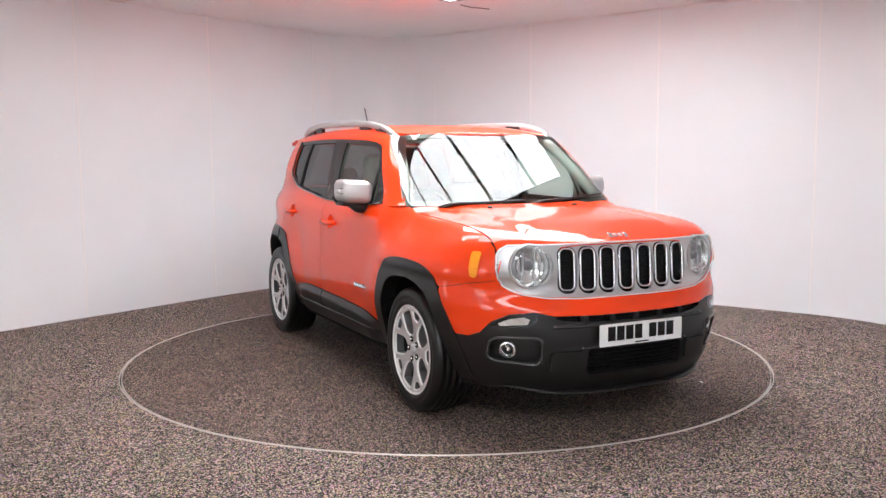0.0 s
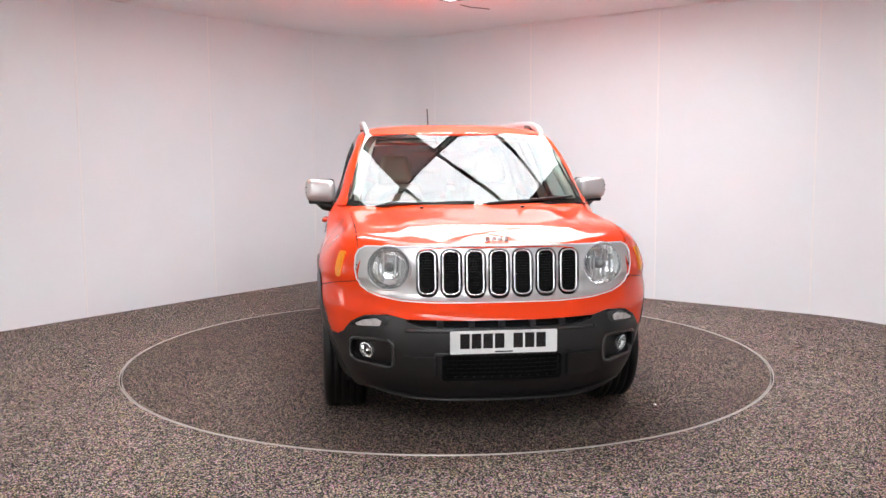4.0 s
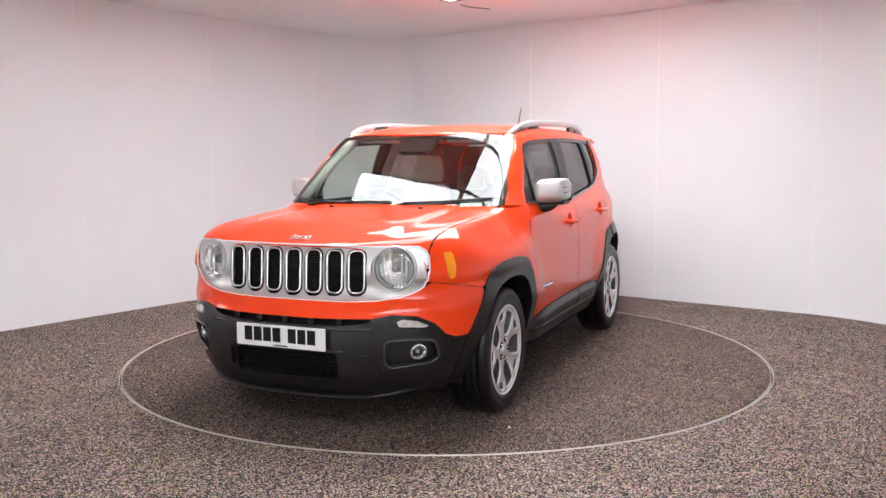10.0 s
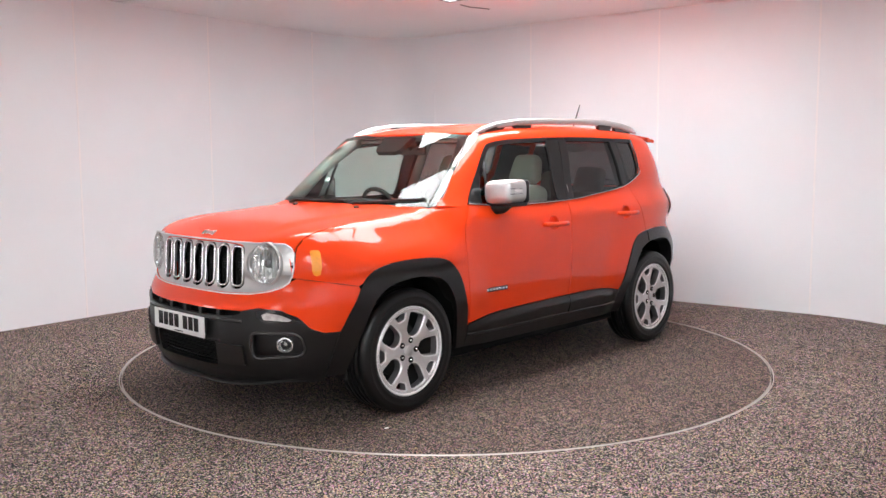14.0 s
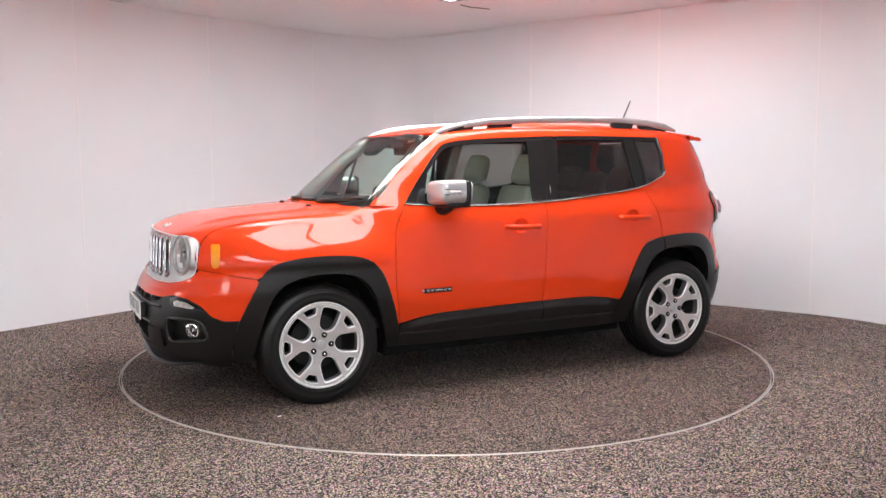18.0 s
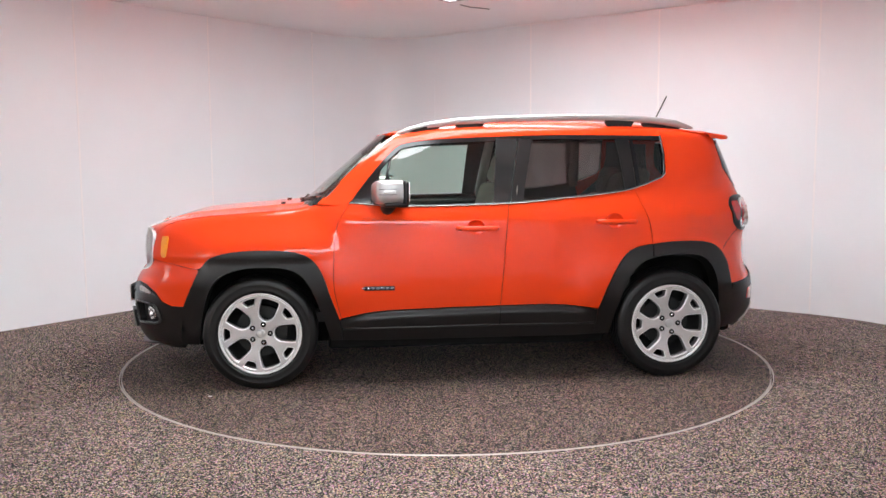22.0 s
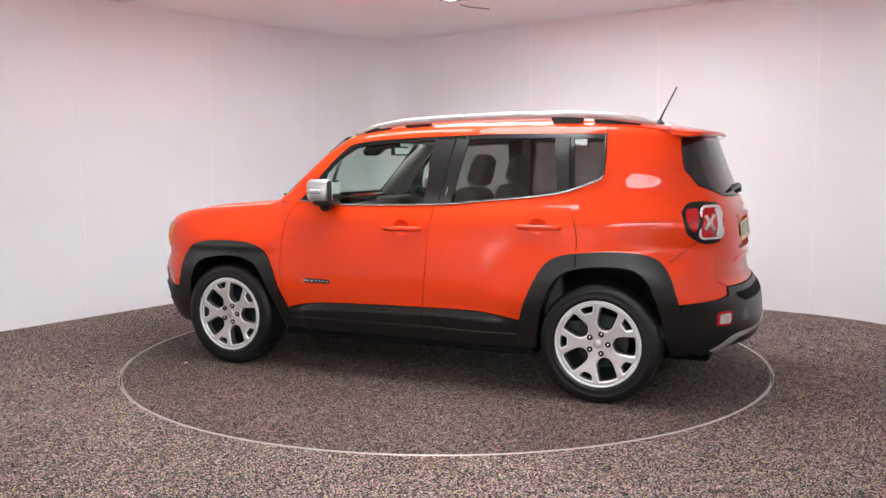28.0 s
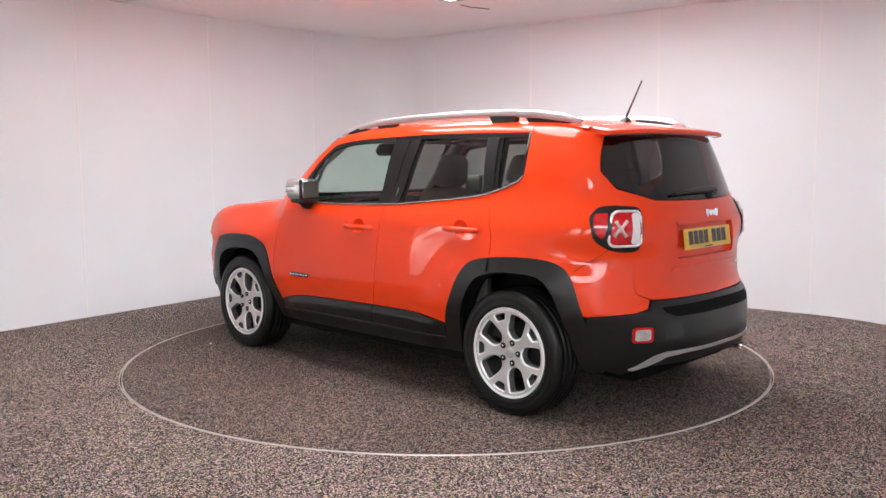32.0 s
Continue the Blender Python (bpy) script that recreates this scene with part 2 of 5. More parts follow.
def shrink(poly, d):
    """Draws a plane outline in by d (out if negative)."""
    poly = [p for i, p in enumerate(poly) if math.hypot(p[0] - poly[i - 1][0], p[1] - poly[i - 1][1]) > 2e-4]
    n = len(poly)
    area = sum(poly[i][0] * poly[(i + 1) % n][1] - poly[(i + 1) % n][0] * poly[i][1] for i in range(n))
    s = 1 if area > 0 else -1
    out = []
    for i in range(n):
        a, b, c = Vector(poly[i - 1]), Vector(poly[i]), Vector(poly[(i + 1) % n])
        e, f = (b - a), (c - b)
        if e.length < 1e-7 or f.length < 1e-7:
            continue
        e.normalize(), f.normalize()
        ne, nf = Vector((-e.y, e.x)) * s, Vector((-f.y, f.x)) * s
        m = ne + nf
        k = m.dot(ne)
        out.append(tuple(b + m * (d / max(k, 0.5))))
    return out


def clip(poly, axis, limit, sign):
    out = []
    for i in range(len(poly)):
        a, b = poly[i - 1], poly[i]
        ia, ib = sign * (a[axis] - limit) >= 0, sign * (b[axis] - limit) >= 0
        if ia != ib:
            t = (limit - a[axis]) / (b[axis] - a[axis])
            out.append((a[0] + t * (b[0] - a[0]), a[1] + t * (b[1] - a[1])))
        if ib:
            out.append(b)
    return out


def cut(poly, p, q, inside):
    """The part of a plane polygon on one side of the line p to q."""
    out = []
    dx, dy = q[0] - p[0], q[1] - p[1]
    for i in range(len(poly)):
        a, b = poly[i - 1], poly[i]
        sa, sb = dx * (a[1] - p[1]) - dy * (a[0] - p[0]), dx * (b[1] - p[1]) - dy * (b[0] - p[0])
        if not inside:
            sa, sb = -sa, -sb
        if (sa >= 0) != (sb >= 0):
            t = sa / (sa - sb)
            out.append((a[0] + t * (b[0] - a[0]), a[1] + t * (b[1] - a[1])))
        if sb >= 0:
            out.append(b)
    return out


def without(poly, hole):
    """What is left of a polygon round a convex hole, in pieces."""
    hx0, hx1 = min(p[0] for p in hole), max(p[0] for p in hole)
    hy0, hy1 = min(p[1] for p in hole), max(p[1] for p in hole)
    if max(p[0] for p in poly) <= hx0 or min(p[0] for p in poly) >= hx1 or max(p[1] for p in poly) <= hy0 or min(p[1] for p in poly) >= hy1:
        return [poly]
    area = sum(hole[i - 1][0] * hole[i][1] - hole[i][0] * hole[i - 1][1] for i in range(len(hole)))
    h = hole if area > 0 else hole[::-1]
    out = []
    for i in range(len(h)):
        piece = cut(poly, h[i - 1], h[i], False)
        if len(piece) > 2:
            out.append(piece)
        poly = cut(poly, h[i - 1], h[i], True)
        if len(poly) < 3:
            break
    return out


def skin(outline, place, step, rim=0.012, lift=0.0, gap=0.0025, mirror=False, bm=None, holes=()):
    """A sheet over a curved surface, cut to a plane outline, with a turned-in rim round it.
    place(a, b) gives the point in space; step the mesh size along both (a, b)."""
    poly = shrink(outline, gap) if gap else list(outline)
    bm = bm or bmesh.new()
    lay = bm.verts.layers.float_vector.get("nrm") or bm.verts.layers.float_vector.new("nrm")
    sa, sb = step
    a0, a1 = min(p[0] for p in poly), max(p[0] for p in poly)
    h = 1e-3 * max(1.0, abs(sa) / 0.05)
    k = 1e-3
    cache = {}

    def vert(a, b):
        key = (round(a / sa * 4000), round(b / sb * 4000))
        if key not in cache:
            p = Vector(place(a, b))
            n = (Vector(place(a + h, b)) - Vector(place(a - h, b))).cross(Vector(place(a, b + k)) - Vector(place(a, b - k)))
            n = n.normalized() if n.length > 1e-12 else Vector((0, 0, 1))
            if n.dot(p - Vector((0.8 * p.x, 0, 0.8))) < 0:
                n = -n
            cache[key] = (bm.verts.new(p + lift * n), n)
        return cache[key][0]

    made, normals = [], {}
    i = math.floor(a0 / sa)
    while i * sa < a1:
        col = clip(clip(poly, 0, i * sa, 1), 0, (i + 1) * sa, -1)
        if len(col) > 2:
            b0, b1 = min(p[1] for p in col), max(p[1] for p in col)
            j = math.floor(b0 / sb)
            while j * sb < b1:
                cells = [clip(clip(col, 1, j * sb, 1), 1, (j + 1) * sb, -1)]
                for hole in holes:
                    cells = [piece for c in cells if len(c) > 2 for piece in without(c, hole)]
                for cell in cells:
                    vs = list(dict.fromkeys(vert(*p) for p in cell))
                    if len(vs) > 2:
                        try:
                            f = bm.faces.new(vs)
                            f.smooth = True
                            made.append(f)
                        except ValueError:
                            pass
                j += 1
        i += 1
    for v, n in cache.values():
        normals[v] = n
    edges = [e for e in {e for f in made for e in f.edges} if len(e.link_faces) == 1]
    twin = {}
    for e in edges:
        e.smooth = False
        for v in e.verts:
            if v not in twin:
                twin[v] = bm.verts.new(v.co - rim * normals[v])
    for e in edges:
        l = e.link_loops[0]
        a, b = l.vert, l.link_loop_next.vert
        try:
            bm.faces.new((b, a, twin[a], twin[b]))
        except ValueError:
            pass
    loose = [v for v, _ in cache.values() if not v.link_faces]
    bmesh.ops.delete(bm, geom=loose, context="VERTS")
    # faces look the way of their normals
    for f in made:
        if f.is_valid:
            f.normal_update()
    flip = [f for f in made if f.normal.dot(normals[f.verts[0]]) < 0]
    if len(flip) * 2 > len(made):
        bmesh.ops.reverse_faces(bm, faces=bm.faces[:])
    for v, n in cache.values():
        if v.is_valid:
            v[lay] = n
    if mirror:
        for v in bm.verts:
            v.co.y = -v.co.y
            v[lay] = Vector((v[lay].x, -v[lay].y, v[lay].z))
        bmesh.ops.reverse_faces(bm, faces=bm.faces[:])
    return bm


def plate(outline, y0, y1, bevel=0.0):
    """A flat outline in (a, b), raised from y0 to y1 along the third axis; returns a bmesh in (a, b, c)."""
    bm = bmesh.new()
    vs = [bm.verts.new((a, b, y0)) for a, b in outline]
    f = bm.faces.new(vs)
    r = bmesh.ops.extrude_face_region(bm, geom=[f])
    top = [v for v in r["geom"] if isinstance(v, bmesh.types.BMVert)]
    bmesh.ops.translate(bm, verts=top, vec=(0, 0, y1 - y0))
    bmesh.ops.recalc_face_normals(bm, faces=bm.faces[:])
    if bevel:
        edges = [e for e in bm.edges if all(v in top for v in e.verts)]
        bmesh.ops.bevel(bm, geom=edges, offset=bevel, segments=2, affect="EDGES", profile=0.5)
    return bm


def moved(bm, m):
    bmesh.ops.transform(bm, matrix=m, verts=bm.verts[:])
    if m.determinant() < 0:
        bmesh.ops.reverse_faces(bm, faces=bm.faces[:])
    return bm


# ---- the studio ----
def wall_run(name, points, height, thick, label):
    """A wall along plan points (the room on the right-hand side of the run): boards with joint strips between them."""
    wall = thing(name, label, "wall", kind="structure")
    for p, q in zip(points, points[1:]):
        p, q = Vector(p), Vector(q)
        d = (q - p).normalized()
        out = Vector((-d.y, d.x))
        bm = bmesh.new()
        L = (q - p).length
        m = Matrix(((d.x, out.x, 0, p.x), (d.y, out.y, 0, p.y), (0, 0, 1, 0), (0, 0, 0, 1)))
        box(bm, L / 2, thick / 2, height / 2, L - 0.004, thick, height, m=m)
        part("board", bm, M_WALL, wall)
    return wall


def wall_curve(name, points, height, thick, label):
    """A wall bent round a smooth plan line, in one piece."""
    bm = bmesh.new()
    rows = []
    for i, p in enumerate(points):
        a, b = Vector(points[max(0, i - 1)]), Vector(points[min(len(points) - 1, i + 1)])
        d = (b - a).normalized()
        o = Vector((-d.y, d.x)) * thick
        rows.append([bm.verts.new((p[0] + k * o.x, p[1] + k * o.y, z)) for k, z in ((0, 0), (0, height), (1, height), (1, 0))])
    for r0, r1 in zip(rows, rows[1:]):
        for k in range(4):
            f = bm.faces.new((r0[k], r0[(k + 1) % 4], r1[(k + 1) % 4], r1[k]))
            f.smooth = k in (0, 2)
            for e in f.edges:
                if abs(e.verts[0].co.z - e.verts[1].co.z) < 0.01 and (e.verts[0].co.xy - e.verts[1].co.xy).length > 0.001:
                    e.smooth = False
    bm.faces.new(rows[0]), bm.faces.new(rows[-1])
    bmesh.ops.recalc_face_normals(bm, faces=bm.faces[:])
    return tagged(part(name, bm, M_WALL), label, "wall", kind="structure")


def joint(wall, p, height, along, w=0.016):
    bm = bmesh.new()
    box(bm, 0, 0, height / 2, w, 0.005, height, bevel=0.002, m=Matrix.Translation((p[0], p[1], 0)) @ Matrix.Rotation(along, 4, "Z"))
    part("joint_strip", bm, M_STRIP, wall)


LEFT_RUN = [(-4.75, -0.75), (-4.05, 0.29), (-3.21, 1.46), (-2.36, 2.62), (-1.49, 3.74)]
RIGHT_RUN = [(-0.12, 4.10), (0.92, 3.22), (2.07, 2.33), (3.25, 1.46)]
w_left = wall_run("wall_left", LEFT_RUN, CEIL + 0.1, 0.08, "smooth white painted wall boards with fine upright joints")
w_right = wall_run("wall_right", RIGHT_RUN, CEIL + 0.1, 0.08, "smooth white painted wall boards with fine upright joints")
corner = bent([LEFT_RUN[-2], LEFT_RUN[-1], (-1.22, 4.02), (-0.82, 4.28), (-0.46, 4.28), (-0.12, 4.10), RIGHT_RUN[1]], 6)[6:31]
w_corner = wall_curve("wall_corner", corner, CEIL + 0.1, 0.08, "white painted wall curving round the corner")
near_right = bent([(2.07, 2.33), (3.25, 1.46), (3.72, 0.86), (4.05, 0.05), (4.15, -0.8), (4.15, -2.0)], 5)[5:]
w_bend = wall_curve("wall_bend", near_right, CEIL + 0.1, 0.08, "white painted wall bending round the studio")
w_rear = wall_run("wall_rear", [(4.15, -2.0), (4.15, -8.2), (-4.75, -8.2), (-4.75, -0.75)], CEIL + 0.1, 0.08, "white painted wall behind the studio camera")
for p in LEFT_RUN[1:]:
    joint(w_left, p, CEIL, math.atan2(1.2, 0.86))
for p in RIGHT_RUN[1:]:
    joint(w_right, p, CEIL, math.atan2(-0.88, 1.16))

bm = bmesh.new()
box(bm, -0.3, -2.0, CEIL + 0.05, 9.8, 13.4, 0.1)
tagged(part("ceiling", bm, M_CEIL), "flat white painted studio ceiling", "ceiling", kind="structure")

# narrow bead where the wall boards meet the ceiling
bm = bmesh.new()
for run in (RIGHT_RUN, corner):
    tube(bm, [(x - 0.003, y - 0.006, CEIL - 0.006) for x, y in run], 0.007, 6)
tagged(part("trim", bm, M_STRIP), "thin white bead along the top of the wall", "trim", kind="structure")

TABLE_R = 2.2265
# floor with a round hole for the turntable
bm = bmesh.new()
ring = [bm.verts.new(((TABLE_R + 0.008) * math.cos(2 * math.pi * k / 128), (TABLE_R + 0.008) * math.sin(2 * math.pi * k / 128), 0)) for k in range(128)]
outer = []
for k in range(128):
    c, s = math.cos(2 * math.pi * k / 128), math.sin(2 * math.pi * k / 128)
    outer.append(bm.verts.new((c * 9.5, s * 9.5 - 1.0, 0)))
for k in range(128):
    bm.faces.new((ring[k], outer[k], outer[(k + 1) % 128], ring[(k + 1) % 128]))
low = [bm.verts.new((v.co.x, v.co.y, -0.12)) for v in ring]
for k in range(128):
    bm.faces.new((ring[(k + 1) % 128], low[(k + 1) % 128], low[k], ring[k]))
bmesh.ops.recalc_face_normals(bm, faces=bm.faces[:])
floor_ob = tagged(part("floor", bm, M_FLOOR), "dark grey flecked carpet studio floor", "floor", kind="structure")
bm = bmesh.new()
lathe(bm, [(TABLE_R + 0.003, -0.02), (TABLE_R + 0.003, 0.002), (TABLE_R + 0.005, 0.003), (TABLE_R + 0.008, 0.001), (TABLE_R + 0.008, -0.02)], Matrix(), 192)
part("edge_ring", bm, M_EDGE, floor_ob, "thin pale metal ring round the turntable")

turntable = thing("turntable", "round flecked grey turntable with thin metal rim, set in the floor", "turntable")
bm = bmesh.new()
lathe(bm, [(0, 0.0), (TABLE_R - 0.012, 0.0), (TABLE_R - 0.012, -0.06), (0, -0.06)], Matrix(), 192, smooth=False)
part("disc", bm, M_TABLE, turntable)
bm = bmesh.new()
lathe(bm, [(TABLE_R - 0.012, -0.05), (TABLE_R - 0.0118, 0.0008), (TABLE_R - 0.010, 0.0016), (TABLE_R - 0.008, 0.001), (TABLE_R - 0.008, -0.05)], Matrix(), 192)
part("rim", bm, M_EDGE, turntable, "thin metal rim of the turntable")

# one pale fleck lying on the turntable
bm = bmesh.new()
box(bm, 1.522, 1.018, 0.002, 0.022, 0.012, 0.004, bevel=0.0015)
part("paint_fleck", bm, M_STRIP, turntable, "small pale fleck on the turntable")

# light panels set in a slanting grid under the ceiling, with one dark gap near the middle
GA, GB = Vector((0.60, 0.80)), Vector((0.80, -0.60))
SPAN = 0.52
PANELS = [(-1.30 + SPAN * k, 0.26, 0.97) for k in range(-1, 5)] + [(-1.30, -1.00, 1.23), (-0.26, -1.00, 1.23), (0.26, -1.00, 1.23), (0.90, -1.02, 1.25)]
# a second row nearer the camera, added unseen to light the car's near side
PANELS += [(a, b, 1.23) for a in (-5.64, -5.12, -4.60) for b in (2.25, 3.55, 4.85)]


def ceiling_light(length, label):
    lamp = thing("ceiling_light", label, "ceiling light", "lit ceiling panels")
    bm = bmesh.new()
    box(bm, length / 2, SPAN / 2, -0.012, length - 0.036, SPAN - 0.036, 0.012)
    part("diffuser", bm, M_DIFFUSER, lamp)
    bm = bmesh.new()
    for x, y, sx, sy in ((length / 2, 0.009, length, 0.018), (length / 2, SPAN - 0.009, length, 0.018), (0.009, SPAN / 2, 0.018, SPAN - 0.036), (length - 0.009, SPAN / 2, 0.018, SPAN - 0.036)):
        box(bm, x, y, -0.014, sx, sy, 0.024)
    part("frame", bm, M_DARK, lamp)
    return lamp


first = {}
for a, b, length in PANELS:
    o = GA * a + GB * b
    m = Matrix(((GB.x, GA.x, 0, o.x), (GB.y, GA.y, 0, o.y), (0, 0, 1, CEIL - 0.003), (0, 0, 0, 1)))
    if length in first:
        copy_thing(first[length], m)
    else:
        first[length] = ceiling_light(length, "long glowing white ceiling panel in a thin black frame")
        first[length].matrix_basis = m

# tall glowing panels, added unseen beside and behind the camera for door reflections
def reflection_panel(wide, low, high, place):
    lamp = thing("reflection_panel", "tall softly glowing white panel in a thin frame, added for door reflections", "light panel", "tall wall lights")
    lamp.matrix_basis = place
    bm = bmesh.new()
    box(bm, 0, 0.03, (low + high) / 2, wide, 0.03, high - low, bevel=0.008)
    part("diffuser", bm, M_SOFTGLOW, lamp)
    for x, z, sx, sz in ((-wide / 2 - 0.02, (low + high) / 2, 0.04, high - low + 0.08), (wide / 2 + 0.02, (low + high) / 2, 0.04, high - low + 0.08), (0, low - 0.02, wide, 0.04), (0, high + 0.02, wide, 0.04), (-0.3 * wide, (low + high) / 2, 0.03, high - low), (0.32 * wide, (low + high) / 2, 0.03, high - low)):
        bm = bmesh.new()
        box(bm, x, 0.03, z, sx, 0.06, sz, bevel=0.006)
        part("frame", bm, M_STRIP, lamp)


reflection_panel(1.25, 0.05, 2.05, pose(-4.05, -7.55, 0, 0, 0, -45))
reflection_panel(0.55, 0.40, 1.45, pose(-4.70, -1.60, 0, 0, 0, -90))

# thin cable clipped under the ceiling beside the middle light
bm = bmesh.new()
tube(bm, [(0.15, 2.03, CEIL - 0.004), (0.26, 2.15, CEIL - 0.009), (0.34, 2.20, CEIL - 0.006), (0.43, 2.28, CEIL - 0.004)], 0.004, 6)
tagged(part("cable", bm, M_TRIM), "thin dark cable clipped under the white ceiling", "cable")


# ---- the car: its surfaces, in its own space (x ahead, y to its left, z up, metres) ----
door_half = curve((0.20, 0.765), (0.30, 0.815), (0.40, 0.851), (0.50, 0.874), (0.62, 0.885), (0.74, 0.8825), (0.86, 0.8745), (0.96, 0.8635), (1.04, 0.8505), (1.09, 0.828), (1.13, 0.805), (1.17, 0.784), (1.30, 0.745), (1.45, 0.700), (1.53, 0.668), (1.575, 0.645), (1.60, 0.610), (1.62, 0.55))
nose_x = curve((0.20, 2.06), (0.27, 2.12), (0.40, 2.16), (0.57, 2.158), (0.63, 2.146), (0.67, 2.125), (0.72, 2.085), (0.85, 2.07), (0.95, 2.05), (1.05, 2.03))
tail_x = curve((0.22, -1.98), (0.30, -2.05), (0.52, -2.085), (0.60, -2.065), (0.68, -2.01), (0.86, -2.00), (1.09, -1.965), (1.20, -1.915), (1.50, -1.80), (1.62, -1.76))


def hood_z(x):
    return 1.138 - 0.07 * (x - 0.9) - 0.050 * max(0.0, x - 0.9) ** 4.6 - 0.020 * ease((x - 0.96) / 0.12) * ease((1.95 - x) / 0.6)


def screen_x(z):
    return 1.07 - 1.075 * (z - 1.1) - 0.20 * (z - 1.1) ** 2


def screen_half(z):
    return 0.815 - 0.337 * (z - 1.1)


def roof_z(x):
    return 1.647 - (0.066 * (x + 0.55) ** 3.3 if x > -0.55 else 0.050 * (-0.55 - x) ** 2.7)


def nose_power(z):
    return 6.5 + 7.5 * ease((z - 0.58) / 0.25)


def tail_power(z):
    return 4.7 + 2.0 * ease((z - 0.5) / 0.3) + 5.3 * ease((z - 0.86) / 0.22)


def taper(x, z):
    """The wings draw in slightly towards the lamps."""
    return 1 - 0.07 * max(0.0, (x - 1.0) / 0.9) ** 3 * ease((z - 0.58) / 0.2)


def plan_front(x, z):
    t = max(0.0, (x - 0.4) / (nose_x(z) - 0.4))
    return taper(x, z) * max(1e-4, 1 - min(t, 0.9995) ** nose_power(z)) ** 0.4


def draw_in(x, z):
    """The rear quarters draw in towards the lamps."""
    return 1 - 0.065 * min(1.0, max(0.0, (-0.9 - x) / 0.8)) ** 2 * ease((z - 0.68) / 0.25) * (1 - ease((z - 1.05) / 0.45))


def plan_rear(x, z):
    t = max(0.0, (-0.4 - x) / (-0.4 - tail_x(z)))
    k = tail_power(z)
    return draw_in(x, z) * max(1e-4, 1 - min(t, 0.9995) ** k) ** (1 / 2.5)


def flare(x, z):
    """The body swells out over the wheels."""
    if not 0.42 < abs(x) < 2.1 or not 0.40 < z < 1.06:
        return 0.0
    r = math.hypot(abs(x) - 1.285, 0.95 * (z - 0.36))
    swell = (0.022 if x > 0 else 0.028) * ease((0.76 - r) / 0.24) * ease((z - 0.40) / 0.2) * ease((1.06 - z) / 0.36)
    # a shallow waist in the rear door ahead of the wheel
    waist = 0.012 * max(0.0, 1 - ((x + 0.84) / 0.36) ** 2) ** 2 * ease((z - 0.46) / 0.15) * ease((1.04 - z) / 0.2) if x < 0 else 0.0
    return swell - waist


# section across bonnet and wing: half width and height share, along the run from the middle outwards
RUN = (0.0, 0.2, 0.4, 0.52, 0.58, 0.63, 0.70, 0.78, 0.86, 0.92, 0.97, 1.02, 1.10)
sect_y = curve(*zip(RUN, (0.0, 0.30, 0.56, 0.675, 0.713, 0.737, 0.764, 0.800, 0.842, 0.870, 0.884, 0.889, 0.891)))
sect_u = curve(*zip(RUN, (1.0, 0.995, 0.982, 0.963, 0.938, 0.888, 0.790, 0.645, 0.475, 0.335, 0.21, 0.08, -0.16)))
# the same, squarer, at the lamps
front_y = curve(*zip(RUN, (0.0, 0.30, 0.56, 0.675, 0.722, 0.757, 0.795, 0.828, 0.853, 0.869, 0.880, 0.888, 0.891)))
front_u = curve(*zip(RUN, (1.0, 0.995, 0.984, 0.966, 0.945, 0.915, 0.855, 0.76, 0.63, 0.47, 0.30, 0.10, -0.16)))


def across(x):
    """Half width and height share along the section at x."""
    k = ease((x - 1.40) / 0.50)
    return lambda s: (1 - k) * sect_y(s) + k * front_y(s), lambda s: (1 - k) * sect_u(s) + k * front_u(s)


def solve(f, value, lo, hi):
    rising = f(hi) > f(lo)
    for _ in range(26):
        m = (lo + hi) / 2
        if (f(m) < value) == rising:
            lo = m
        else:
            hi = m
    return (lo + hi) / 2


def wing_half(x, z):
    wide, high = across(x)
    return wide(solve(high, (z - 0.80) / (hood_z(x) - 0.80), 0.0, 1.10))


def body_half(x, z):
    """Half width of the body before its ends round off."""
    if z > 1.3:
        z = 1.3 + (z - 1.3) * 0.345 / (roof_z(x) - 1.3)
    w = door_half(z)
    if x > 0.74 and 0.78 < z < 1.2:
        k = ease((x - 0.74) / 0.26) * ease((z - 0.78) / 0.05)
        w = w * (1 - k) + wing_half(x, z) * k
    return w + flare(x, z)


def side_y(x, z):
    """Half width of the body at x and height z."""
    w = body_half(x, z)
    return w * plan_front(x, min(z, 0.95)) * plan_rear(x, z) if x > 0.4 or x < -0.4 else w


def cabin_y(x, z):
    """Half width of the cabin above the belt, closing in towards the windscreen."""
    w = door_half(1.3 + (z - 1.3) * 0.345 / (roof_z(min(x, 0.45)) - 1.3) if z > 1.3 else z)
    t = max(0.0, (x + 0.1) / (screen_x(z) + 0.1))
    return w * max(1e-4, 1 - min(t, 0.9995) ** 14) ** (1 / 3.2)


def screen_at(y, z):
    w = screen_half(z)
    return -0.1 + (screen_x(z) + 0.1) * max(1e-4, 1 - min(0.999, abs(y) / w) ** 3.2) ** (1 / 14)


def hood_at(x, y):
    wide, high = across(x)
    return 0.80 + (hood_z(x) - 0.80) * high(solve(wide, abs(y) / plan_front(x, 0.95), 0.0, 1.10))


roof_bow = curve((0.0, 1.645), (0.2, 1.6432), (0.4, 1.6355), (0.53, 1.622), (0.60, 1.605), (0.64, 1.577), (0.668, 1.530), (0.70, 1.45))


def roof_at(x, y):
    return 1.3 + (roof_bow(abs(y)) - 1.3) * (roof_z(x) - 1.3) / 0.345


